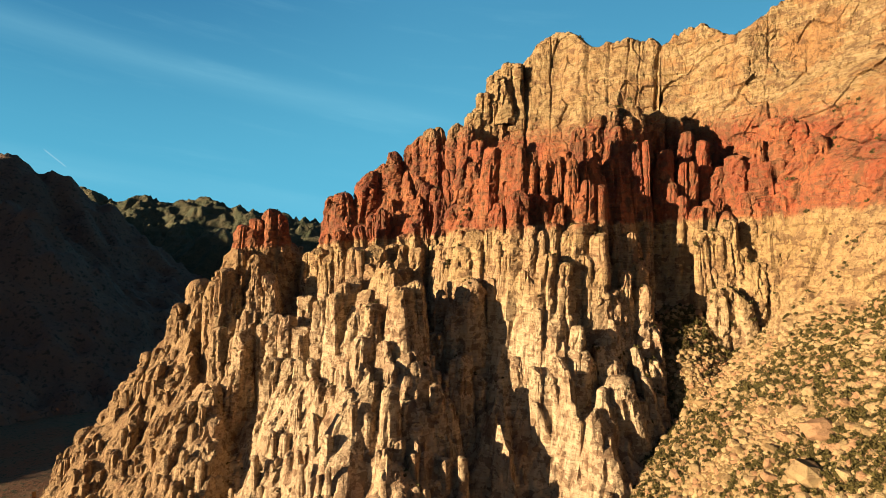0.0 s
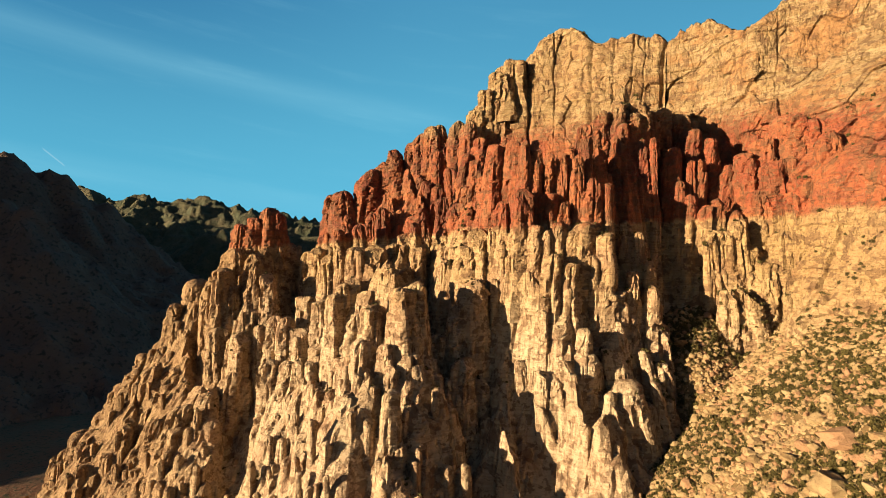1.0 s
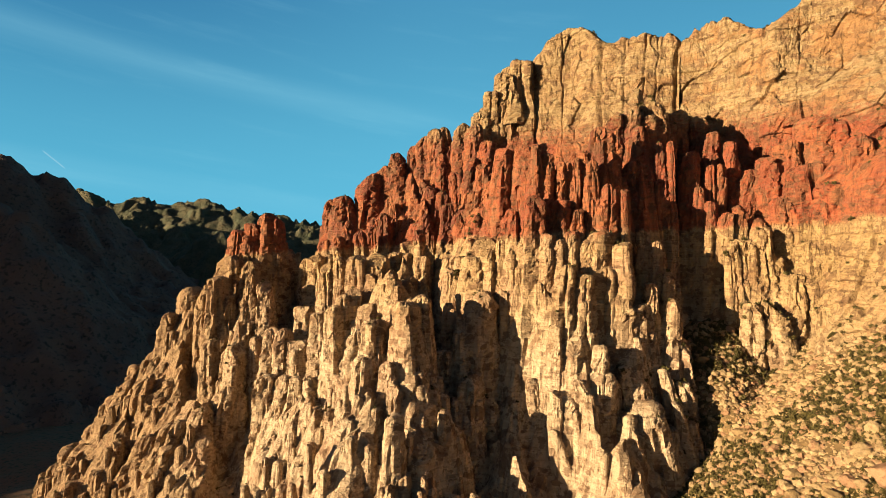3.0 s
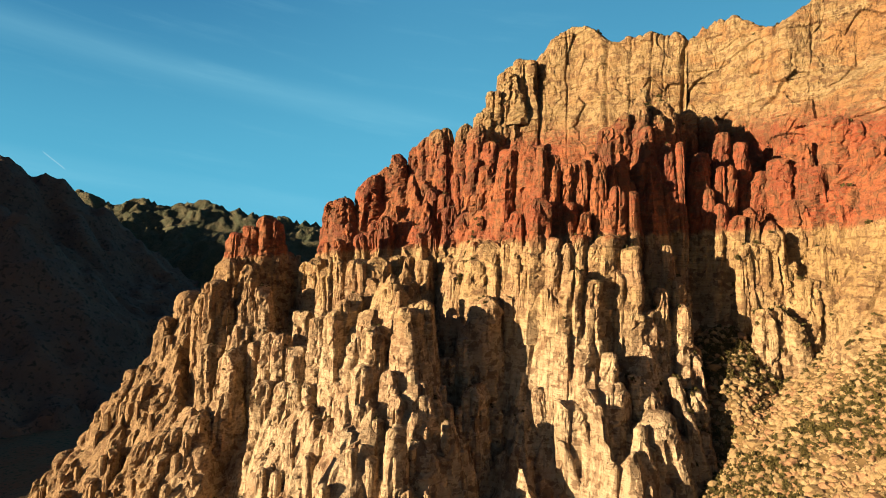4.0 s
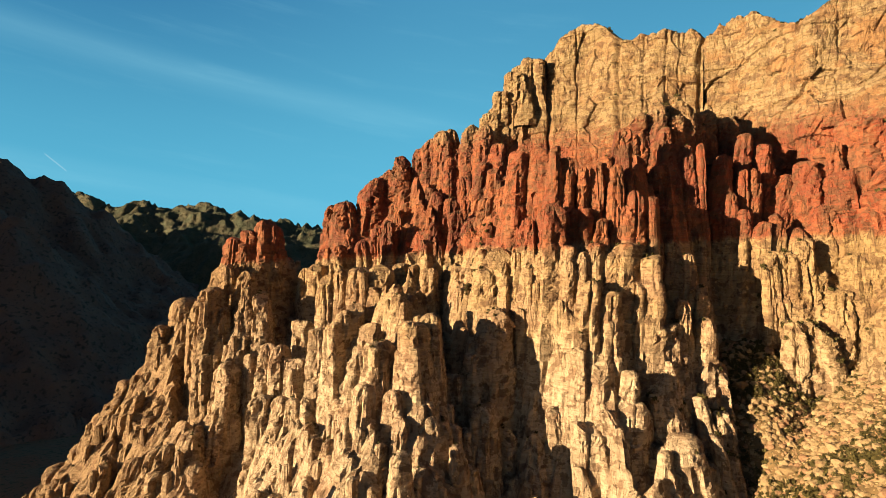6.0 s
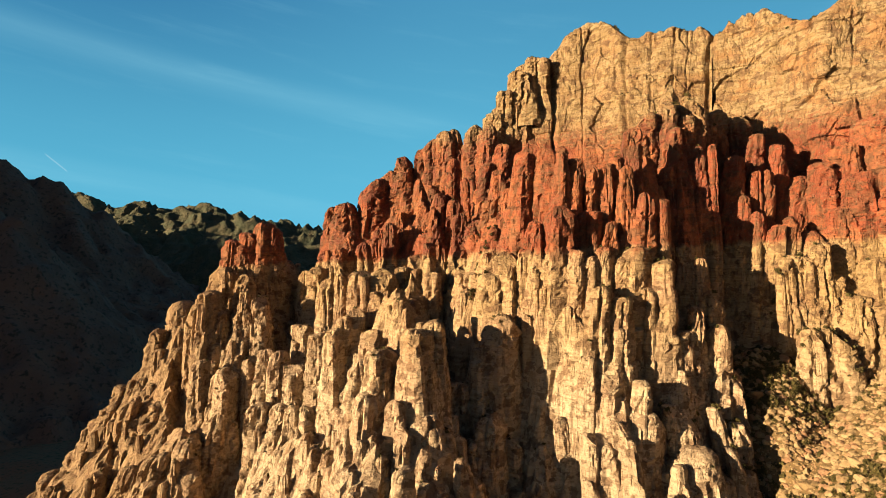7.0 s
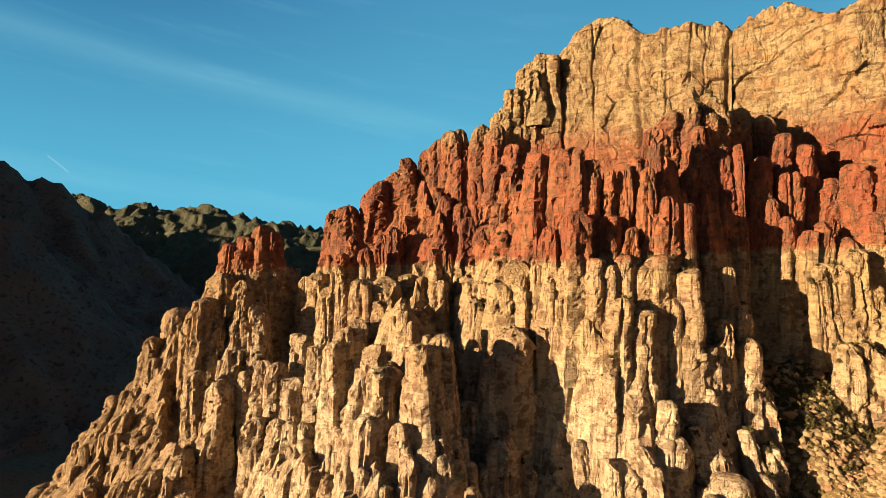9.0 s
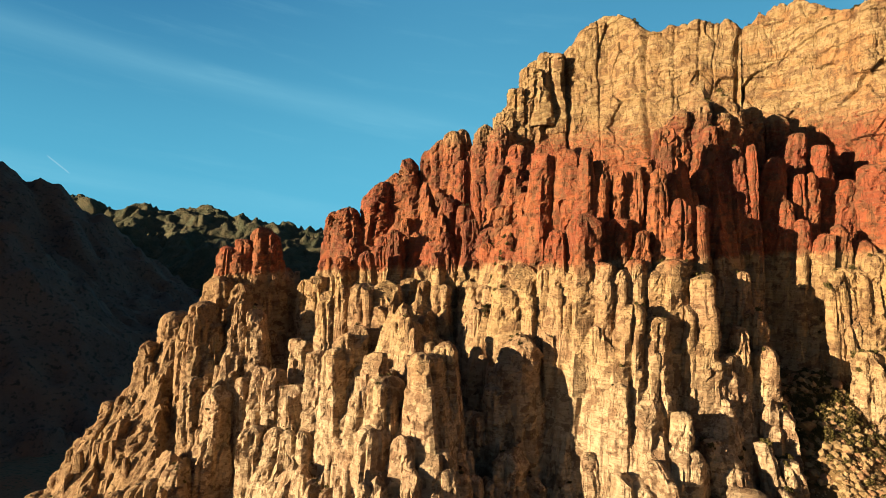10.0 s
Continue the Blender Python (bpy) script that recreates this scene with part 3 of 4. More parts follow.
WALL_TOP = [(0, 366), (0.13, 364), (0.17, 354), (0.21, 363), (0.27, 368), (0.30, 366), (0.33, 354), (0.38, 343), (0.43, 336), (0.47, 345), (0.52, 358), (0.60, 372), (0.75, 405), (1, 450)]
WALL_SLOTS = [(0.155, 9, 0.006, 0, 999), (0.335, 4, 0.006, 0, 999), (0.40, 2, 0.005, 0, 999), (0.43, 12, 0.009, 0, 150), (0.475, 8, 0.004, 0, 135), (0.50, 1.5, 0.005, 150, 999), (0.525, 7, 0.004, 0, 128), (0.565, 6, 0.004, 0, 132), (0.60, 9, 0.005, 0, 205), (0.64, 6, 0.004, 0, 120), (0.68, 7, 0.005, 0, 140)]
SUMMIT = [
    (430, [(30, 722), (58, 712), (95, 702), (118, 700), (153, 692), (184, 654), (224, 628), (254, 608)]),
    (330, [(30, 712), (56, 705), (94, 693), (118, 690), (150, 674), (180, 640), (217, 614), (250, 600)]),
    (270, [(28, 695), (52, 688), (90, 676), (115, 668), (142, 645), (172, 616), (207, 598), (244, 590)]),
    (190, [(25, 655), (48, 650), (85, 635), (110, 625), (135, 595), (165, 578), (200, 570), (238, 570)]),
]
SUMMIT_TOP = [(0, 298), (0.10, 312), (0.143, 331), (0.19, 360), (0.28, 367), (0.385, 366), (0.41, 378), (0.46, 392), (0.50, 398), (0.56, 411), (0.62, 402), (0.68, 380), (0.714, 368), (0.78, 371), (0.857, 372), (0.95, 366), (1, 350)]
SUMMIT_SLOTS = [(*slot, 0, 999) for slot in [(0.155, 6, 0.008), (0.385, 16, 0.012), (0.53, 2.5, 0.005), (0.70, 6, 0.008), (0.79, 2, 0.005), (0.86, 2.5, 0.004), (0.91, 2, 0.004), (0.985, 7, 0.008)]]


def loft(name, lines, top, slots, nu, nv, bulge, label):
    z0 = lines[-1][0]
    s, v = np.meshgrid(np.linspace(0, 1, nu), np.linspace(0, 1, nv))
    edge = np.interp(s, *zip(*top)) + 2.5 * vnoise(s * nu / 9, 0 * s, 0 * s, 84) + 1.5 * vnoise(s * nu / 4, 0 * s, 0 * s, 85)
    Z = z0 + v * (edge - z0)
    heights = np.array([h for h, _ in lines][::-1], float)
    rows = np.array([p for _, p in lines][::-1], float)
    k = np.linspace(0, 1, rows.shape[1])
    px = np.array([np.interp(s[0], k, row[:, 0]) for row in rows])
    py = np.array([np.interp(s[0], k, row[:, 1]) for row in rows])
    X, Y = np.zeros_like(Z), np.zeros_like(Z)
    for i in range(nu):
        X[:, i], Y[:, i] = np.interp(Z[:, i], heights, px[:, i]), np.interp(Z[:, i], heights, py[:, i])
    dx, dy = np.gradient(X, axis=1), np.gradient(Y, axis=1)
    ln = np.hypot(dx, dy) + 1e-9
    nx, ny = dy / ln, -dx / ln                             # outwards
    step = Z / 17 + 0.9 * vnoise(X / 50, Y / 50, Z / 40, 88)
    wx, wy, wz = X + 9 * vnoise(X / 40, Y / 40, Z / 40, 63), Y + 9 * vnoise(X / 40, Y / 40, Z / 40, 64), Z + 12 * vnoise(X / 45, Y / 45, Z / 45, 65)
    joint, lump = blocks(wx / 21, wy / 21, wz / 34, 66)
    push = bulge * (3.0 * lump + 1.0 * joint - 2.5) + 5.5 * np.abs(vnoise(wx / 26, wy / 26, Z / 150, 82)) + 0.55 * rock_push(X, Y, Z, 0.3) + 1.6 * (np.floor(step) - step) * np.clip(0.5 + 1.5 * vnoise(X / 35, Y / 35, Z / 30, 90), 0, 1) + 1.6 * vnoise(X / 24, Y / 24, np.floor(step) * 0.7, 89) + 8 * fbm(X / 34, Y / 34, Z / 40, 4, 81) + 1.5 * np.abs(vnoise(X / 16, Y / 16, Z / 70, 86))
    for at, deep, wide, z1, z2 in slots:
        push = push - deep * (Z > z1) * np.clip((z2 - Z) / 12, 0, 1) * np.exp(-((s - at - 0.006 * vnoise(Z / 18, at * 90, 0.0, 87)) / wide) ** 2)
    push = push - 4 * np.clip((v - 0.95) / 0.05, 0, 1) ** 2
    X, Y = X + push * nx, Y + push * ny
    # the top runs back behind the edge
    X = np.vstack([X, X[-1] + 6, X[-1] + 40, X[-1] + 170])
    Y = np.vstack([Y, Y[-1] + 6, Y[-1] + 40, Y[-1] + 170])
    Z = np.vstack([Z, Z[-1] + 1.5, Z[-1] - 8, Z[-1] - 90])
    return part(name, grid_mesh(name, X, Y, Z, SANDSTONE, False), mountain, label)


mountain_core()
loft("cliff_wall", WALL, WALL_TOP, WALL_SLOTS, 520, 320, 1.0, "sheer streaked cream and orange cliff wall")
loft("summit_cliff", SUMMIT, SUMMIT_TOP, SUMMIT_SLOTS, 340, 200, 0.7, "pale cream summit cliff with dark chimneys")
# standing pillars: x, y, top, foot, half width, how far the foot steps aside for each metre down
PILLARS = {}
PILLARS["left_spur"] = [
    (-313.6, 672, 82.3, 13.4, 18.9, 0.12), (-276.5, 624.9, 81.2, -32.2, 7.7, -0.01), (-255.5, 615.2, 97.8, -33.8, 15, 0), (-328.8, 651.9, 53.9, -19.4, 12.1, -0.15),
    (-323.4, 646.9, 32.7, -43.5, 12, -0.03), (-348.5, 652.6, 6.9, -83.6, 11.3, -0.1), (-337.9, 651, -0.7, -70.5, 10.5, -0.09), (-363.1, 645.3, -6.8, -80.2, 14.3, -0.14),
    (-366.4, 633.7, -20.2, -100, 17, -0.18), (-332.2, 611.9, -14.1, -110.5, 13.4, -0.16), (-384, 636.4, -40.3, -120.1, 15.6, -0.24), (-391, 628, -48.7, -120.4, 5.5, -0.16),
    (-318, 609, -30.5, -125.7, 16.3, -0.12), (-408.8, 641, -74.8, -152.4, 17.2, -0.11), (-438.6, 643.1, -100.8, -165.5, 18, -0.08),
]
PILLARS["left_spur_low"] = [
    (-382, 624.5, -78.2, -150.7, 16.7, -0.02), (-340.3, 606.6, -53, -110.2, 8.2, -0.05), (-294.9, 549, -55.3, -119.5, 16.4, -0.01), (-320.3, 563.1, -90.1, -129.3, 10.3, 0.07),
    (-447.2, 632.5, -117, -162.8, 12.4, 0.02), (-412.6, 627.9, -118, -160.4, 12.3, 0.11), (-246.2, 574.9, 34.7, -45.8, 11.2, 0.02), (-215.3, 541.8, 29.9, -30.6, 9.2, -0.05),
    (-300.7, 597.7, -11, -76.5, 11, -0.08),
]
PILLARS["red_tower"] = [
    (-224.6, 683.1, 173, 68.3, 19.2, 0.03), (-241.0, 679.1, 159.6, 81.5, 15.0, -0.03), (-259.3, 677.5, 151.4, 81.6, 15.0, -0.07), (-211.2, 678, 165.5, 41.5, 10.9, 0.03),
    (-253.8, 650, 120.5, 7.9, 18.1, -0.04), (-228.2, 636.8, 113.9, 22.4, 15.5, 0.02), (-203.3, 608, 92.2, 3.4, 13.3, 0.05), (-220.4, 615.6, 96.7, 24.9, 9.0, 0.01),
]
PILLARS["lower_left"] = [
    (-248.9, 548, -21.1, -107.5, 18.9, -0.21), (-228.5, 515.5, -18.6, -99.8, 12.3, -0.01), (-251.2, 516.5, -30.6, -99.1, 15.4, -0.21), (-250.5, 506.2, -48.9, -99, 15, 0.03),
    (-218.9, 501.9, -39.4, -99.7, 8.4, 0.01), (-205.1, 539.9, 35.9, -24.5, 14.3, -0.08), (-187.7, 543.2, 42.2, -9.7, 10.5, 0.03), (-169, 530.3, 53.5, -11.3, 10.9, 0),
    (-155.1, 527.2, 53, -4.9, 12.7, -0.02), (-137.3, 511, 43.9, -6.4, 8.6, 0.04), (-163.8, 501.5, 15.3, -50.2, 12.5, -0.03), (-146.5, 500.2, 15.5, -49.9, 11.9, -0.11),
    (-133.5, 487.7, 17.5, -60.6, 7, -0), (-121.8, 482.5, 19, -44.5, 7.5, 0.07),
]
PILLARS["lower_left_foot"] = [
    (-166.4, 495, -26.8, -76.9, 9.5, 0.13), (-150.7, 483.7, -32.3, -81.5, 8.1, 0.05), (-135.1, 494.7, -25.7, -75.5, 12.4, 0.01), (-157.7, 491.8, -52.4, -91.8, 14.5, 0.13),
    (-117.2, 447.8, -38.2, -70.7, 13.1, 0.33), (-211.6, 534.3, -53.1, -81.4, 3.9, 0.08), (-137.5, 471.9, -49.3, -83.4, 11.2, 0.11),
]
PILLARS["middle_left"] = [
    (-158.4, 653.8, 120.6, 53.3, 13.7, 0.05), (-117.4, 533.2, 113.9, 64.3, 9, 0.01), (-117.8, 503.8, 71.4, 12.6, 9.7, 0.04), (-94.2, 456.8, 82, 13, 9.2, 0.03),
    (-88.6, 463.5, 90.6, 32.7, 7.7, 0.03), (-140.3, 547.9, 71.8, 15.3, 10, 0.05), (-100.6, 508.7, 120.3, 62, 6.8, 0.02), (-100.9, 458, 47.5, -0.5, 8.2, 0.04),
    (-103, 433.1, -7.7, -56.2, 11.6, -0.05), (-83.6, 399.6, 15.8, -34.4, 8.3, -0.06), (-70.7, 381.2, 18, -32.9, 8.8, -0.06), (-140.4, 508.3, 37.2, -15.2, 9.2, 0.05),
    (-171.1, 661.6, 116.7, 55.2, 9, 0.04), (-154.7, 580.5, 67.9, 19.8, 10.6, -0.02),
]
PILLARS["central_rib"] = [
    (-81.9, 495.9, 122, 64.3, 12.6, 0.04), (-65.2, 496.5, 124.3, 64.5, 14.5, 0.03), (-80.9, 473.4, 94.6, 35.5, 9.6, 0.03), (-60.4, 405.9, 89.3, 53.3, 9.1, 0.04),
    (-50.6, 512.7, 124.5, 74, 8, 0.02), (-34.8, 524.2, 136.2, 71.2, 15.4, 0.01), (-23.6, 493.9, 121.4, 64.3, 9.5, 0.01), (-31.4, 384.1, 92.3, 56.2, 13.1, 0.03),
    (-21.3, 397.9, 96.1, 58, 9.8, 0.01), (-52.1, 387.1, 80.8, 41.5, 11.8, 0.04), (-65.2, 394.4, 72.3, 33.7, 8.8, 0.04), (-37.3, 382.5, 77.7, 43.4, 8.1, 0.02),
    (-25.3, 390.2, 77.3, 31.7, 11.1, 0.01),
]
PILLARS["front_rib"] = [
    (-56, 377.4, 57.2, 9.2, 11.9, -0.04), (-72.2, 404.8, 46.4, -0.9, 10, -0.11), (-42, 370.2, 55.2, 13.9, 8.2, 0.02), (-83.2, 428.7, 32.5, -9.9, 7.6, -0.09),
    (-36, 361, 42.4, 11.7, 6.6, 0.02), (-23.6, 372, 49.2, -1, 10.4, 0.01), (-64.3, 385.5, 21.6, -37.1, 11.8, -0), (-48.6, 358.9, 29.8, -25.6, 8.7, -0.01),
    (-33.7, 336.1, 32.7, -12.4, 6.9, -0.01), (-21.6, 354, 19.1, -24.5, 12.7, 0.06), (-38.3, 342.7, 9.8, -21.6, 7.1, 0.03), (-13.9, 370.1, 38.3, -11.8, 5.9, 0.09),
    (-5.5, 354.6, 28.4, -14.7, 6.5, 0.1), (1.5, 358.6, 17.3, -26.2, 6.6, 0.14), (-10.3, 355.3, 12.5, -27, 8.6, 0.18), (-32.7, 392.5, 62.2, 19.9, 11.1, 0.02),
]
PILLARS["dark_gully"] = [
    (-7.1, 379.8, 32.1, -11.6, 6, 0), (1.7, 386.5, 27.3, -20.4, 7.4, -0), (12.4, 390.8, 40.9, -7.4, 9.7, -0.01), (26.1, 444.3, 45.6, -8.7, 11.7, -0.02),
    (12, 451.1, 56.6, 13.6, 10.4, -0.01), (26, 402, 23.8, -32.5, 10, -0.01), (39, 432.2, 31.2, -29.4, 8.9, -0.02), (17.5, 386, 0.1, -50.2, 9.5, -0.01),
    (34.7, 397.6, -11.4, -55.9, 9, -0.02), (46, 412.1, 5.4, -48.4, 8, -0.02), (6.5, 376, -17, -49.2, 8.4, -0.01), (47.1, 395.9, -18.3, -59.2, 7.6, -0.03),
    (-5.1, 414.7, 54, 10.2, 8.1, 0),
]
PILLARS["red_left_high"] = [
    (-130.1, 680, 194.3, 121.6, 15.5, 0.05), (-146.9, 691.7, 190.7, 121.7, 11.3, -0.04), (-96.4, 694, 222.6, 148.7, 21.7, -0.05), (-79.4, 701, 235.2, 163.1, 16.3, 0),
    (-65.3, 699.9, 251.5, 177, 14.4, -0.03), (-45.2, 701.4, 261.4, 184.1, 13.5, -0.01), (-29.3, 687.1, 269.5, 189.4, 13.2, -0.01), (-16.2, 680.3, 277.8, 188.1, 18.5, 0),
    (-4, 684.6, 280.3, 202.4, 15, 0), (17.1, 665.3, 280.9, 213, 13.7, 0.02), (29.8, 618.6, 269.7, 199.5, 14.3, 0.01), (37.2, 552.1, 236.1, 147.5, 12.6, -0.17),
    (4.4, 575.3, 207.6, 160.2, 10.1, 0.08), (-20.9, 597, 197.1, 121.3, 12.9, 0.04), (-45.6, 654, 203.5, 134.5, 11.7, -0.08), (-6.8, 607.6, 232.6, 151, 9.9, 0),
]
PILLARS["red_left_low"] = [
    (-111, 610.5, 159.3, 97.4, 9.7, 0.03), (-88.4, 555.7, 146.6, 99.4, 8.1, 0.03), (-79.2, 589.2, 159.4, 98.2, 9.3, 0.02), (-67.7, 574.5, 165.7, 93.3, 10.4, 0.02),
    (-58.6, 598.3, 176.5, 98, 9.5, 0.01), (-49.6, 637, 173.4, 115.3, 10.1, 0.01), (-41.7, 654.6, 194.3, 128.1, 10.4, 0.01), (-27, 620.1, 203.2, 127.5, 11.3, 0.01),
    (-6.9, 541.8, 183.7, 126.2, 9.8, 0), (-21.5, 534.8, 160.8, 110.6, 8.4, 0.01), (-1.8, 528.4, 170.9, 105.7, 9.5, 0), (10.7, 519.7, 164.3, 108.5, 12.4, -0.01),
    (22.9, 514.1, 180.7, 115.9, 9.2, -0.01), (-28.8, 502.8, 144.9, 111, 6.6, 0.01), (-117.8, 593.4, 141.7, 92.2, 8, 0.03), (30.5, 515.8, 206.1, 150.4, 9.8, -0.01),
]
PILLARS["red_middle"] = [
    (44.7, 471.2, 212.1, 138.8, 12.2, -0.02), (60.3, 470.9, 215.1, 138.7, 14.4, -0.02), (75.3, 445.7, 202.7, 137.7, 10.5, -0.03), (86.2, 440.9, 195.7, 141.7, 6.8, -0.03),
    (95.9, 441, 198.8, 141.7, 7.3, -0.03), (106, 447, 206.6, 163.2, 6.9, -0.04), (107.1, 431.5, 195.7, 133.1, 8.1, -0.03), (60.2, 428.5, 167.7, 120.9, 12.4, -0.04),
    (84.1, 434.6, 165.4, 121, 10.7, -0.05), (95.1, 423.2, 157.3, 121, 7, -0.05), (119, 431.4, 176.9, 125, 12.5, -0.07), (130.3, 426.4, 172.9, 125.1, 5.1, -0.04),
    (38, 478.4, 156.2, 116.1, 8.6, -0.02), (47.1, 434, 158, 120.9, 9.2, -0.04), (36.7, 502.6, 189.3, 130.3, 9, -0.01), (66.3, 442.5, 210.1, 166.6, 7.8, -0.03),
]
PILLARS["red_dome"] = [
    (115.1, 446.7, 224, 175.5, 9.5, -0.06), (141.5, 484.3, 245.9, 185.2, 12.6, -0.06), (156.1, 473.9, 231.6, 170.4, 11.2, -0.06), (171.3, 481.2, 241.5, 175.4, 9.7, -0.05),
    (156.2, 485.8, 255.4, 204.1, 10.4, -0.07), (181.7, 490.9, 256.8, 204.2, 12.8, -0.1), (192.1, 497.7, 248.7, 173, 10.1, -0.05), (157.8, 466.3, 198.4, 138.3, 9.9, -0.06),
    (167.2, 462.1, 184.4, 125.1, 9.3, -0.06), (216, 525.6, 259.7, 191.1, 13.8, -0.08), (228.8, 516.5, 251, 175.2, 12.4, -0.07), (182.3, 486.8, 246.5, 171.4, 11.6, -0.06),
    (232.3, 496.9, 232.2, 168.2, 10.1, -0.08), (172.6, 469.4, 216.8, 138.5, 9.5, -0.04), (191.5, 485.9, 173.3, 116.4, 8.7, -0.06), (151.7, 461.5, 166.2, 120.7, 7.1, -0.06),
    (204, 488, 159.7, 107.2, 9.9, -0.08),
]
PILLARS["red_fingers"] = [
    (179.4, 460.7, 216.3, 158, 3.9, -0.03), (202.9, 474.4, 210.7, 138.8, 10.1, -0.06), (210.2, 459.7, 167, 116.5, 7.1, -0.07), (226.4, 473.3, 199.4, 134.4, 8.5, -0.06),
    (241, 485.9, 221, 176.4, 8.1, -0.1), (254.1, 477.5, 195.9, 134.5, 10.8, -0.1), (231.7, 454.1, 163.3, 116.6, 8.1, -0.1), (258, 452.1, 159.7, 120.9, 7.5, -0.13),
    (245, 456.1, 153.7, 108.2, 14.9, -0.2), (205, 466.7, 180.3, 120.9, 7.8, -0.06), (220.6, 451.4, 157.1, 108.1, 8, -0.09), (217.7, 470.9, 198.5, 147.7, 6.2, -0.06),
]
PILLARS["cream_middle"] = [
    (30.8, 443.9, 138.1, 54.3, 13, -0.02), (17.4, 443.2, 123.2, 65.7, 11.4, -0.01), (44.9, 447.8, 127.9, 69.7, 13, -0.03), (56.5, 437.5, 142.3, 90, 12.4, -0.04),
    (69.3, 416.7, 139, 93.9, 8.1, -0.04), (86.9, 416.8, 141, 93.9, 8.1, -0.04), (78.1, 416, 135, 90, 7.6, -0.04), (82, 403, 116.9, 72.9, 11.2, -0.06),
    (92.1, 401.4, 110, 69.4, 10.2, -0.07), (108.5, 417.8, 140.9, 71.2, 13.2, -0.05), (121.4, 410.8, 132, 70.1, 11, -0.06), (98.4, 416.2, 135.4, 82.5, 9.2, -0.05),
    (6.6, 470.6, 122.3, 66.4, 10.5, -0), (22.4, 418.6, 97.2, 55.3, 15.1, -0.03),
]
PILLARS["cream_ribs"] = [
    (83.5, 402.4, 79.6, 9.2, 18.5, -0.13), (71.1, 393.5, 76.1, 13.6, 7.9, -0.05), (66.9, 376.8, 35.4, -7.1, 6.9, 0.03), (76.4, 376.8, 32.1, -6.9, 12.1, 0.12),
    (81.2, 372.9, 43.2, -2.5, 5.8, 0.41), (95.9, 387, 47.6, -2.1, 17.7, -0.03), (92.2, 385.7, 12.8, -36.1, 13, 0.23), (86.1, 387.3, 2.2, -35.7, 15.6, 0.23),
    (102.6, 379.5, -2.1, -38.6, 8.1, 0.26), (99, 381.3, 63.9, 27.7, 7, -0.07), (126.4, 382.9, 35.7, -8.7, 8.7, 0.14), (124.9, 368.8, 30.5, -27.5, 13.8, 0.2),
    (116.7, 371.2, 22.5, -20.2, 10.4, 0.17), (64.5, 369, 12, -18.3, 4.7, 0.33), (61.4, 395.7, 42.1, -0.3, 6.2, 0.15), (54, 394.1, 39.3, -2.8, 7.9, 0.21),
]
PILLARS["cream_right"] = [
    (147.2, 434.2, 144.2, 96.2, 6.7, -0.02), (154.4, 427, 133.8, 88.6, 6, -0.01), (159, 424.5, 112.6, 65.5, 9.5, -0.05), (158.5, 413.6, 92.5, 44.7, 12, -0.06),
    (161.4, 409.4, 65.6, 23.3, 12.4, -0.01), (122.3, 406.4, 88, 45.5, 9, 0.05), (134.4, 408.3, 88.7, 41.6, 9.6, 0.05), (140.3, 405.7, 69.8, 23.3, 8.4, 0.11),
    (144, 390, 46.8, 1.9, 5.9, 0.23), (154.9, 390.1, 37.8, -5, 6.5, 0.16), (143.6, 372.3, 28.9, -15.9, 5.1, 0.24), (127.4, 404.6, 73.7, 30.9, 7.8, 0.17),
    (142.9, 409.9, 103.4, 59.7, 7.4, -0.02), (115.5, 408.8, 98.3, 60.2, 10.2, -0.02), (117, 385.7, 47.9, 15.8, 6.4, 0.16), (155, 374.6, 16.2, -23.4, 5.7, 0.2),
]
PILLARS["right_wall_low"] = [
    (219.7, 440.2, 135.8, 69.4, 9.1, 0.06), (228.2, 438.4, 135.7, 65.5, 8.5, 0.05), (238.6, 437.2, 145.3, 69.8, 10.7, 0.06), (249.1, 435.5, 123.1, 66, 8, 0.07),
    (252.4, 422.7, 109.8, 51.4, 9.2, 0.08), (268.8, 426.1, 134.5, 50.3, 12.4, 0.08), (249.5, 423.4, 75.9, 27, 9.7, 0.11), (233, 420.2, 88.6, 31.5, 11.2, 0.1),
    (220.8, 419.2, 88.2, 36, 9.1, 0.08), (274.7, 415.3, 135.9, 52.4, 10, 0.06), (287.2, 414.3, 140.2, 56.5, 11.5, 0.08), (262.3, 404.5, 88.1, 39.1, 8.8, 0.11),
]
PILLARS["right_wall_red"] = [
    (273.5, 450.6, 193.7, 125.4, 18.2, 0.1), (283.3, 442, 195.6, 125.2, 13.5, 0.08), (282.8, 422.9, 178.8, 124.9, 14.4, 0.12), (291.6, 416.6, 177.7, 124.8, 12.6, 0.11),
    (289.3, 451.2, 234.1, 169.1, 15.4, 0.1), (303, 441.6, 228.7, 167.9, 15.1, 0.11), (259.6, 445.1, 170.1, 120.9, 10.8, 0.09), (258.6, 463.2, 203.3, 139, 13, 0.07),
    (273, 458.6, 215.9, 165.5, 14, 0.11), (295.8, 415.4, 210.8, 156.5, 12.5, 0.11),
]
PILLARS["high_cliff"] = [
    (55, 693, 325.3, 238.8, 16, -0.02), (90, 702, 368, 249.6, 20, -0.02), (42, 690, 300.8, 232.9, 13.7, -0.01), (70, 697, 351, 247, 15, -0.01),
]

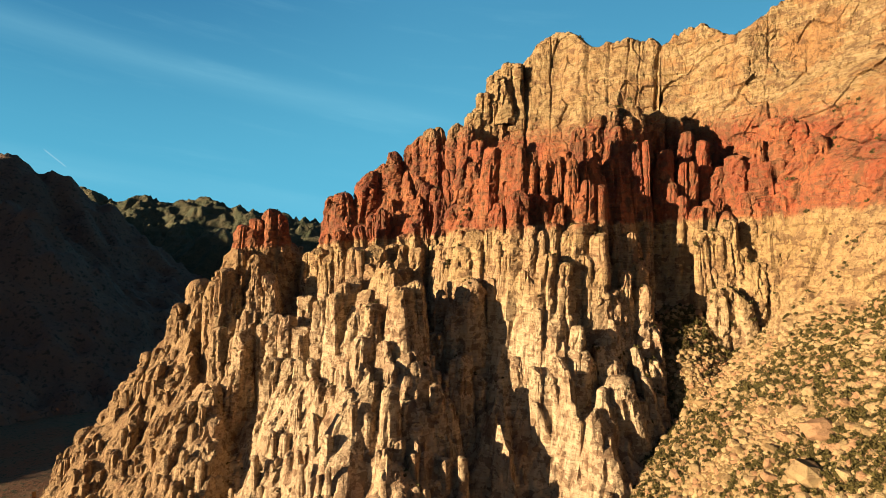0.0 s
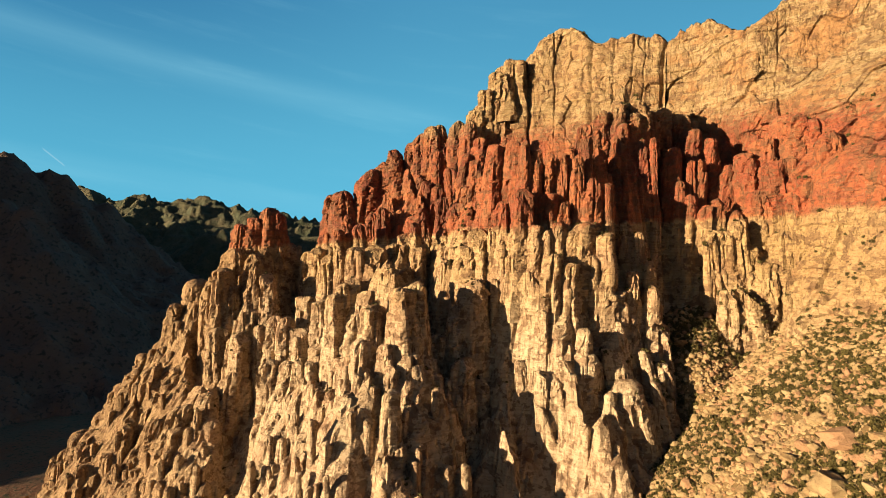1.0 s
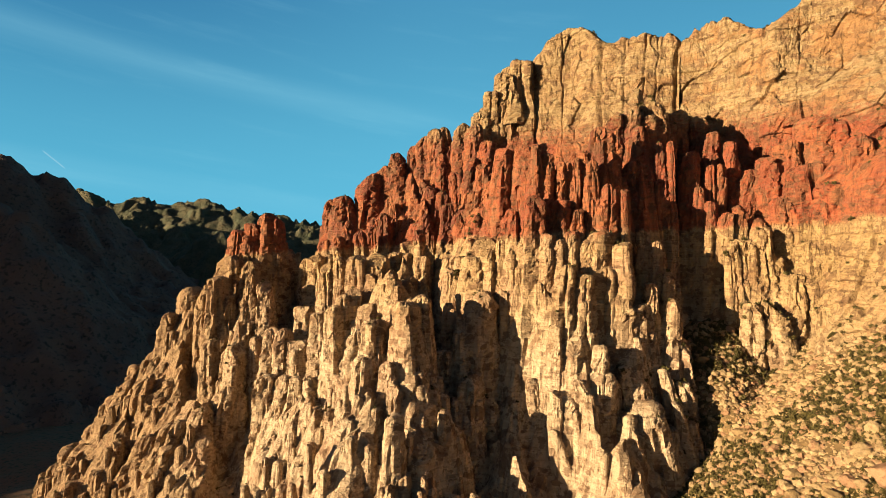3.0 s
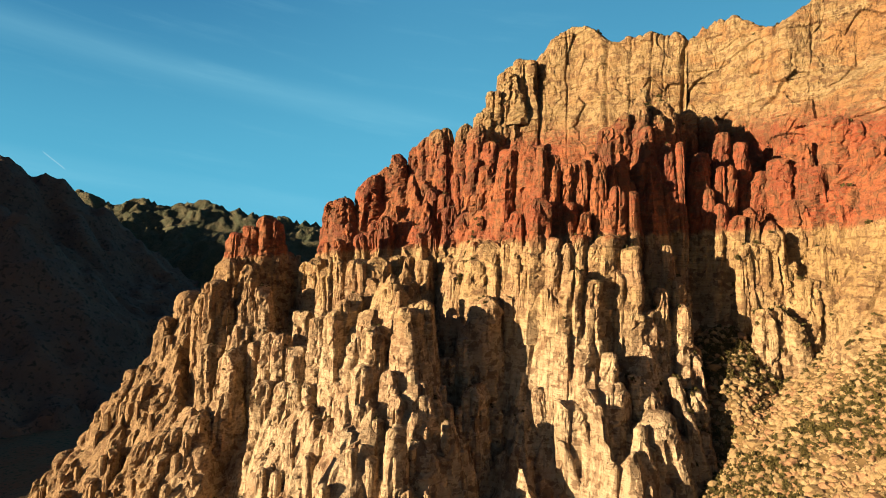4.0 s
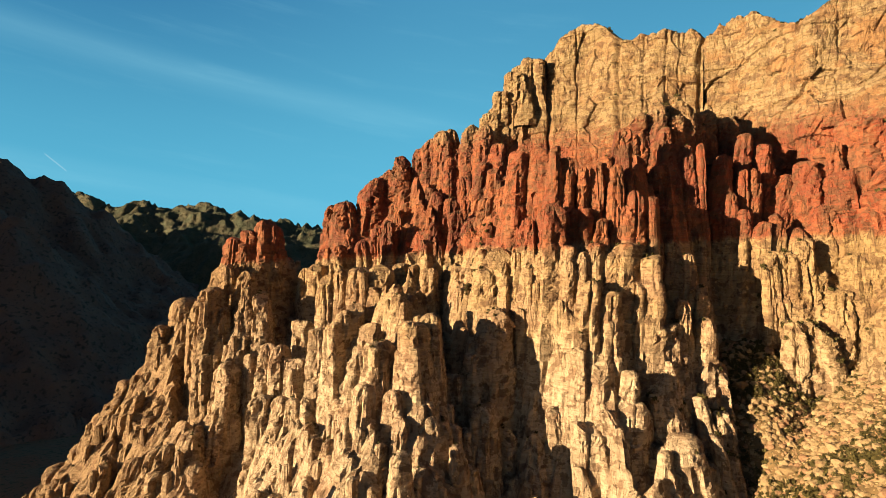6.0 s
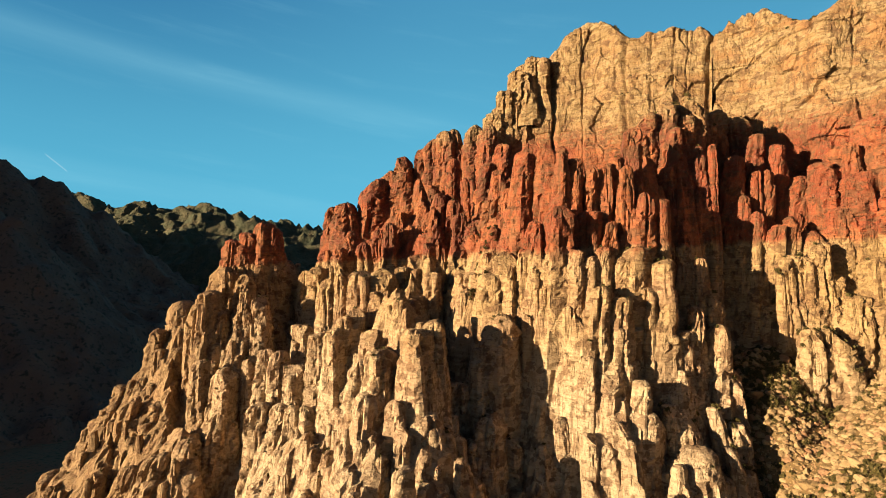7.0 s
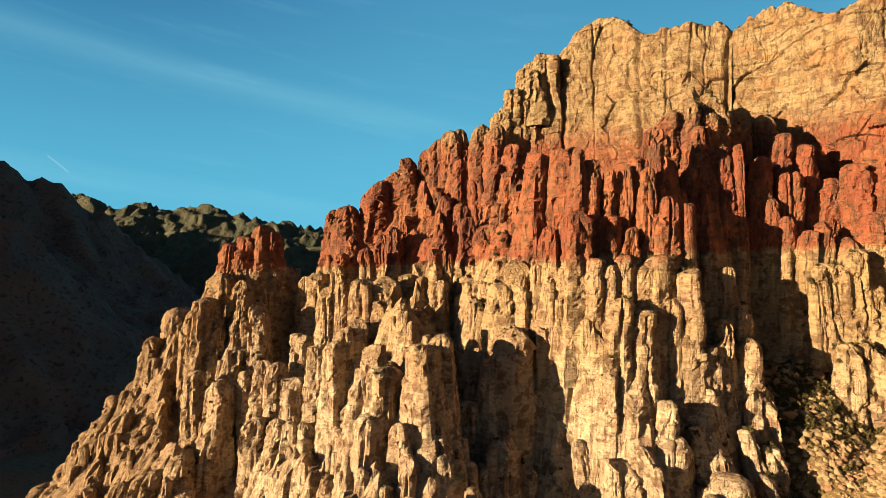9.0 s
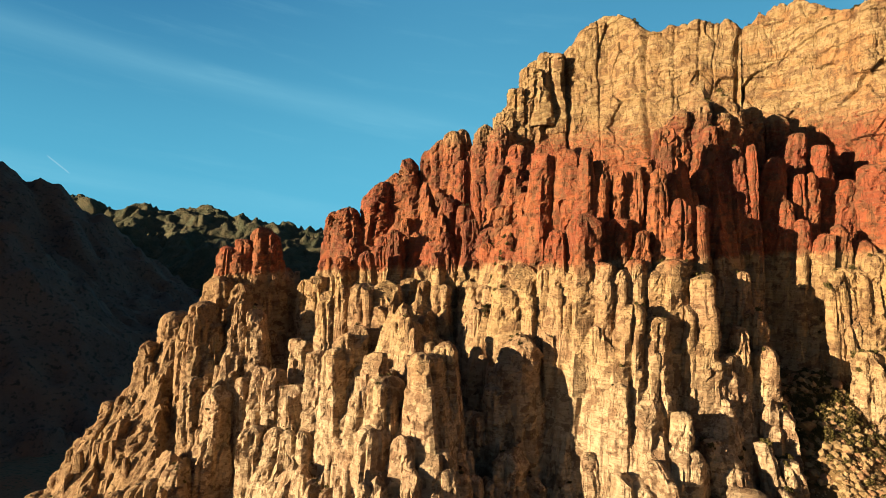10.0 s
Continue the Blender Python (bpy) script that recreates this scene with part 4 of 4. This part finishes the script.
ABOUT = {
    "left_spur": "brown and cream stepped sandstone pillars on the spur's end",
    "left_spur_low": "brown slanting sandstone fins at the spur's foot",
    "lower_left_foot": "cream rubble blocks at the buttress foot",
    "red_tower": "red-capped sandstone tower with a dark shaded flank",
    "lower_left": "cream sandstone buttress of broken pillars",
    "middle_left": "cream sandstone pinnacles beside a shaded cleft",
    "central_rib": "flat-topped pale sandstone slabs and pillars",
    "front_rib": "rounded pale sandstone rib reaching into the valley",
    "dark_gully": "brown jointed rock of a deep shaded gully",
    "red_left_high": "dark red rounded crags along the skyline",
    "red_left_low": "dark red fluted crags above cream rock",
    "red_middle": "bright red fluted sandstone pillars",
    "red_dome": "red sandstone dome with shaded clefts",
    "red_fingers": "slender red sandstone fingers before a shaded wall",
    "cream_middle": "cream sandstone pillars under the red band",
    "cream_ribs": "smooth cream sandstone ribs between dark gullies",
    "cream_right": "small yellow sandstone knobs along a scrubby gully",
    "right_wall_low": "yellow sandstone pillars at the foot of the cliff",
    "right_wall_red": "orange-red sandstone bulges of the high cliff",
    "high_cliff": "tall cream cliff pillars on the summit",
}
SMOOTH = {"left_spur": 0.5, "left_spur_low": 0.5, "lower_left": 0.45, "lower_left_foot": 0.5, "middle_left": 0.42, "red_tower": 0.5, "cream_ribs": 0.28, "front_rib": 0.30, "central_rib": 0.30, "cream_middle": 0.34, "red_fingers": 0.32, "red_middle": 0.38}
seed = 100
taken = []
for group, rows in PILLARS.items():
    cliff = tagged(new("rock_buttress"), ABOUT[group], "rock formation", "buttresses of the mountain")
    low = min(rows, key=lambda q: q[3])
    cliff.location = (low[0], low[1], low[3])
    shift = Matrix.Translation(cliff.location).inverted()
    for x, y, top, foot, r, aside in rows:
        seed += 1
        under = land(np.array([x, x - r, x + r]), np.array([y - 2.2 * r, y - r, y - r])).min()
        foot = max(min(foot, under - 14), top - 140)
        v, f = column(x, y, top, foot, r, 34, 1.6, seed, SMOOTH.get(group, 0.55), aside, facing=radians(252) if group == "high_cliff" else None, taper=0.6 if group.startswith("red_") else 0.26 if group == "high_cliff" else 0.4)
        lumps = np.random.default_rng(seed + 5000)
        for k in range(int(lumps.integers(0, 3)) if r > 6 else 0):     # lower shoulders grown onto it
            a, s = lumps.uniform(math.pi * 0.85, math.pi * 2.15), r * lumps.uniform(0.42, 0.75)
            crown = top - (top - foot) * lumps.uniform(0.12, 0.5)
            reach = r * lumps.uniform(0.6, 0.95)
            v2, f2 = column(x + reach * math.cos(a) - aside * (crown - top), y + reach * math.sin(a) * 0.8, crown, max(foot, crown - 55), s, 22, 2.2, seed + 7000 + 40 * k, SMOOTH.get(group, 0.55), aside)
            f = np.concatenate([f, f2 + len(v)])
            v = np.concatenate([v, v2])
        kind = "slab" if r > 13 else "pinnacle" if (top - foot) > 8 * r else "block" if (top - foot) < 5 * r else "pillar"
        ob = part(kind, smooth_mesh(kind, v, f, VARNISHED if group in ("red_left_high", "red_left_low", "red_dome") else SANDSTONE, False), cliff)
        ob.matrix_parent_inverse = shift
        taken.append((x, y, r))

# smaller jointed blocks and pillars fill the slopes between
rng = np.random.default_rng(7)
held = np.array(taken)
vs, fs, count = [], [], 0
for near, far, pitch in ((290, 450, 7.0), (450, 560, 8.4), (560, 715, 10.5)):
    for gx in np.arange(-480, 300, pitch):
        for gy in np.arange(near, far, pitch * 1.25):
            x, y = gx + rng.uniform(-0.4, 0.4) * pitch, gy + rng.uniform(-0.5, 0.5) * pitch
            r = pitch * (0.34 + 0.5 * rng.uniform(0, 1) ** 1.5)
            lift = 16 * max(0.0, float(vnoise(x / 16, y / 16, 0.0, 33))) + rng.uniform(0, 1) ** 3 * 20 - 5
            h, front = core_height(np.array([x, x - 0.4 * r]), np.array([y, y - 1.6 * pitch]))[0]
            if h > 262 or h < talus_height(x, y) + (14 if x > 140 and y < 430 else 6) or h < -158 or (185 < x < 280 and 458 < y < 570) or np.min(np.hypot(held[:, 0] - x, held[:, 1] - y) - held[:, 2]) < -0.2 * r:
                continue
            if h > 138:                                    # the red crags stand apart
                lift -= 7
            cut = float(cleft(x, y))
            if cut > 22 and y < 560:
                continue
            if cut > 6:
                lift = min(lift, 2.0)
            seed += 1
            v, f = column(x, y, h + lift, min(max(min(front, h) - 10, h - 46), h + lift - 12), r, 18, 2.4, seed, 0.45, rng.uniform(-0.05, 0.15) if x > 60 else 0.0, 0.07)
            vs.append(v), fs.append(f + count)
            count += len(v)
tagged(part("small_pillar_field", smooth_mesh("small_pillar_field", np.concatenate(vs), np.concatenate(fs), SANDSTONE, False), mountain), kind="stuff")


# ---- the talus slope with its boulders and scrub ----
def talus_slope():
    X, Y = np.meshgrid(np.arange(-80, 560, 2.5), np.arange(-200, 500, 2.5))
    T = talus_height(X, Y) - 1.1 * np.clip(150 - Y, 0, None)      # it falls away towards the valley
    Z = T + 7 * fbm(X / 40, Y / 40, 0 * X, 4, 91) + 1.6 * fbm(X / 7, Y / 7, 0 * X, 3, 95)
    return tagged(new("talus_slope", grid_mesh("talus_slope", X, Y, Z, TALUS_EARTH)), "sandy yellow talus slope strewn with rubble", "slope", kind="structure")


talus_slope()
BOULDER_STONE = boulder_stone()
bpy.context.view_layer.update()
DEPS = bpy.context.evaluated_depsgraph_get()


def drop(x, y):
    """The first surface under a place, seen from above."""
    hit, p, n, _, ob, _ = scene.ray_cast(DEPS, Vector((x, y, 700)), Vector((0, 0, -1)))
    return (p, n, ob.name) if hit else (None, None, "")


def boulder_mesh(seed, fine):
    """A chipped, angular block, about 1 m in half width."""
    rng = np.random.default_rng(seed)
    bm = bmesh.new()
    bmesh.ops.create_icosphere(bm, subdivisions=fine, radius=1.0)
    planes = [(Vector(rng.normal(size=3)).normalized(), rng.uniform(0.55, 0.9)) for _ in range(9)]
    size = Vector((rng.uniform(0.8, 1.2), rng.uniform(0.7, 1.1), rng.uniform(0.55, 0.85)))
    for v in bm.verts:
        c = v.co.copy()
        for n, d in planes:
            over = c.dot(n) - d
            if over > 0:
                c -= n * over
        c *= 1 + 0.30 * noise.noise(c * 1.6 + Vector((seed, 0, 0))) + 0.06 * noise.noise(c * 6 + Vector((0, seed, 0)))
        v.co = Vector((c.x * size.x, c.y * size.y, c.z * size.z))
    me = bpy.data.meshes.new("boulder")
    bm.to_mesh(me)
    bm.free()
    me.materials.append(BOULDER_STONE)
    return me


def shrub_arrays(seed, count, big=1.0):
    """Leaf sprays of a low rounded desert shrub, about 1 m in half width."""
    rng = np.random.default_rng(seed)
    vs, fs = [], []
    lobes = [(rng.uniform(-0.5, 0.5), rng.uniform(-0.5, 0.5), rng.uniform(0.35, 0.9), rng.uniform(0.35, 0.6)) for _ in range(6)]
    for k in range(count):
        lx, ly, lz, lr = lobes[k % len(lobes)]
        d = rng.normal(size=3)
        d /= np.linalg.norm(d)
        c = np.array([lx, ly, lz]) + d * lr * rng.uniform(0.6, 1.05)
        c[2] = max(c[2], 0.06)
        a, b = rng.normal(size=3), rng.normal(size=3)
        a /= np.linalg.norm(a)
        b -= a * a.dot(b)
        b /= np.linalg.norm(b)
        s, w = big * rng.uniform(0.14, 0.28), big * rng.uniform(0.09, 0.17)
        i = len(vs)
        vs += [c - a * s, c + b * w, c + a * s, c - b * w]
        fs.append((i, i + 1, i + 2, i + 3))
    return np.array(vs), np.array(fs)


def stem_mesh():
    bm = bmesh.new()
    rng = np.random.default_rng(5)
    for k in range(5):
        a = k * 1.26
        tip = Vector((math.cos(a) * rng.uniform(0.2, 0.5), math.sin(a) * rng.uniform(0.2, 0.5), rng.uniform(0.5, 0.9)))
        m = Matrix.Translation(tip / 2 - Vector((0, 0, 0.15))) @ tip.to_track_quat("Z", "Y").to_matrix().to_4x4()
        bmesh.ops.create_cone(bm, cap_ends=True, segments=5, radius1=0.06, radius2=0.025, depth=tip.length + 0.3, matrix=m)
    me = bpy.data.meshes.new("stem")
    bm.to_mesh(me)
    bm.free()
    me.materials.append(BARK)
    return me


BOULDERS = [boulder_mesh(200 + k, 2) for k in range(8)]
PEBBLES = [boulder_mesh(300 + k, 1) for k in range(8)]
BARK = earth("scrub_bark", (0.12, 0.08, 0.05), (0.16, 0.11, 0.07), (0.08, 0.06, 0.04), 1.0)
SHRUBS = [smooth_mesh("foliage", *shrub_arrays(400 + k, 150), LEAF) for k in range(5)]
STEM = stem_mesh()
rng = np.random.default_rng(19)
scrub, shrub_count = [], 0


def put_boulder(x, y, r):
    p, n, name = drop(x, y)
    if name != "talus_slope":
        return
    ob = new("boulder", BOULDERS[int(rng.integers(8))])
    ob.matrix_basis = Matrix.Translation((x, y, p.z + 0.2 * r)) @ pose(0, 0, 0, rng.uniform(-14, 14), rng.uniform(-14, 14), rng.uniform(0, 360)) @ Matrix.Diagonal((r, r, r, 1))
    tagged(ob, "large angular yellow sandstone boulder" if r > 3 else "pale angular sandstone boulder on sandy talus", "boulder", "boulders on the talus")


def put_shrub(x, y, r, label="dark green rounded desert shrub"):
    p, n, name = drop(x, y)
    if not name or n.z < 0.3:
        return
    global shrub_count
    shrub_count += 1
    if shrub_count > 290:
        scrub.append((x, y, p.z, r, rng.uniform(0, 6.28)))
        return
    ob = new("desert_shrub", SHRUBS[int(rng.integers(5))])
    ob.matrix_basis = Matrix.Translation(p - Vector((0, 0, 0.1 * r))) @ pose(0, 0, 0, 0, 0, rng.uniform(0, 360)) @ Matrix.Diagonal((r, r, r * rng.uniform(0.75, 1.2), 1))
    part("stem", STEM, ob)
    tagged(ob, label, "shrub", "desert shrubs")


def scatter(meshes, name, label, category, places):
    """Many alike small things as one object."""
    vs, fs, n = [], [], 0
    for x, y, z, r, turn in places:
        v, f = meshes[int(rng.integers(len(meshes)))]
        c, s = math.cos(turn), math.sin(turn)
        vs.append(np.stack([x + r * (v[:, 0] * c - v[:, 1] * s), y + r * (v[:, 0] * s + v[:, 1] * c), z + r * v[:, 2]], -1))
        fs.append(f + n)
        n += len(v)
    return np.concatenate(vs), np.concatenate(fs)


def mesh_arrays(me):
    v = np.zeros(len(me.vertices) * 3)
    me.vertices.foreach_get("co", v)
    f = np.zeros(len(me.loops), int)
    me.loops.foreach_get("vertex_index", f)
    return v.reshape(-1, 3), f.reshape(-1, 3)


def talus_place():
    y = 190 + 250 * rng.uniform(0, 1) ** 0.8
    x = rng.uniform(110, min(0.86 * y + 25, 330))
    return x, y


OUTCROPS = [(164, 236, 10.2), (186, 257, 9.8), (202, 262, 3.7), (186, 234, 3.3), (240, 321, 3.8), (180, 267, 4.3), (170, 270, 5.0), (153, 258, 4.2), (163, 292, 4.1), (204, 247, 4.0), (170, 219, 4.3), (228, 278, 3.6), (188, 307, 4.0), (145, 300, 4.9), (179, 327, 3.9)]
# big outcrops on the slope: x, y, half width
for x, y, r in OUTCROPS:
    put_boulder(x, y, r)
for k in range(280):
    put_boulder(*talus_place(), 1.6 + 3.6 * rng.uniform(0, 1) ** 2.5)
rubble = []
for k in range(21000):
    x, y = talus_place()
    p, n, name = drop(x, y)
    if name == "talus_slope":
        rubble.append((x, y, p.z, 0.6 + 2.8 * rng.uniform(0, 1) ** 4.5, rng.uniform(0, 6.28)))
v, f = scatter([mesh_arrays(m) for m in PEBBLES], "", "", "", rubble)
me = bpy.data.meshes.new("rubble")
me.from_pydata(v.tolist(), [], f.tolist())
me.materials.append(BOULDER_STONE)
tagged(new("rubble", me), "loose pale sandstone rubble on the slope", "rubble", kind="stuff")

# scrub thickets: centre, spread, how many, size
THICKETS = [(195, 412, 22, 40, 2.6), (215, 418, 16, 24, 2.4), (170, 392, 16, 22, 2.0), (175, 500, 14, 12, 2.2), (165, 512, 12, 10, 2.0), (14, 478, 9, 18, 2.0), (9, 450, 8, 14, 1.8), (292, 550, 7, 6, 1.7), (180, 668, 6, 5, 1.8), (300, 528, 8, 6, 1.6), (262, 606, 6, 4, 1.5), (225, 380, 30, 20, 2.0), (150, 385, 14, 14, 1.8), (182, 421, 14, 22, 2.2), (204, 437, 14, 24, 2.4), (230, 426, 12, 20, 2.0), (243, 406, 12, 16, 1.8), (250, 372, 12, 14, 1.7), (262, 358, 11, 12, 1.7), (272, 348, 10, 14, 1.6), (278, 330, 10, 14, 1.6), (170, 380, 18, 26, 1.9), (142, 386, 14, 18, 1.9), (211, 266, 9, 16, 1.9), (199, 245, 9, 18, 2.0), (180, 224, 10, 20, 2.0), (242, 300, 9, 12, 1.8), (165, 305, 16, 14, 1.6), (172, 209, 9, 14, 1.9)]
for cx, cy, spread, many, size in THICKETS:
    for k in range(many):
        put_shrub(cx + rng.normal() * spread * 0.6, cy + rng.normal() * spread * 0.45, size * rng.uniform(0.6, 1.25))
for k in range(170):
    put_shrub(*talus_place(), rng.uniform(1.0, 2.4), "small olive-green shrub on sandy talus")
for k in range(12000):
    x, y = talus_place()
    p, n, name = drop(x, y)
    if name == "talus_slope" and vnoise(x / 26, y / 26, 0.0, 97) > -0.15:
        scrub.append((x, y, p.z, rng.uniform(0.7, 2.0), rng.uniform(0, 6.28)))
for k in range(6000):
    x, y = rng.uniform(-460, 330), rng.uniform(310, 715)
    p, n, name = drop(x, y)
    if name and n.z > 0.72 and p.z > -150 and (x < 245 or p.z < 120 or k % 6 == 0) and vnoise(x / 40, y / 40, p.z / 30, 98) > 0.0:
        scrub.append((x, y, p.z - 0.1, rng.uniform(0.5, 1.6), rng.uniform(0, 6.28)))
v, f = scatter([shrub_arrays(450 + k, 28, 2.2) for k in range(5)], "", "", "", scrub)
tagged(new("ledge_scrub", smooth_mesh("ledge_scrub", v, f, LEAF)), "sparse dark scrub on ledges and talus", "scrub", kind="stuff")
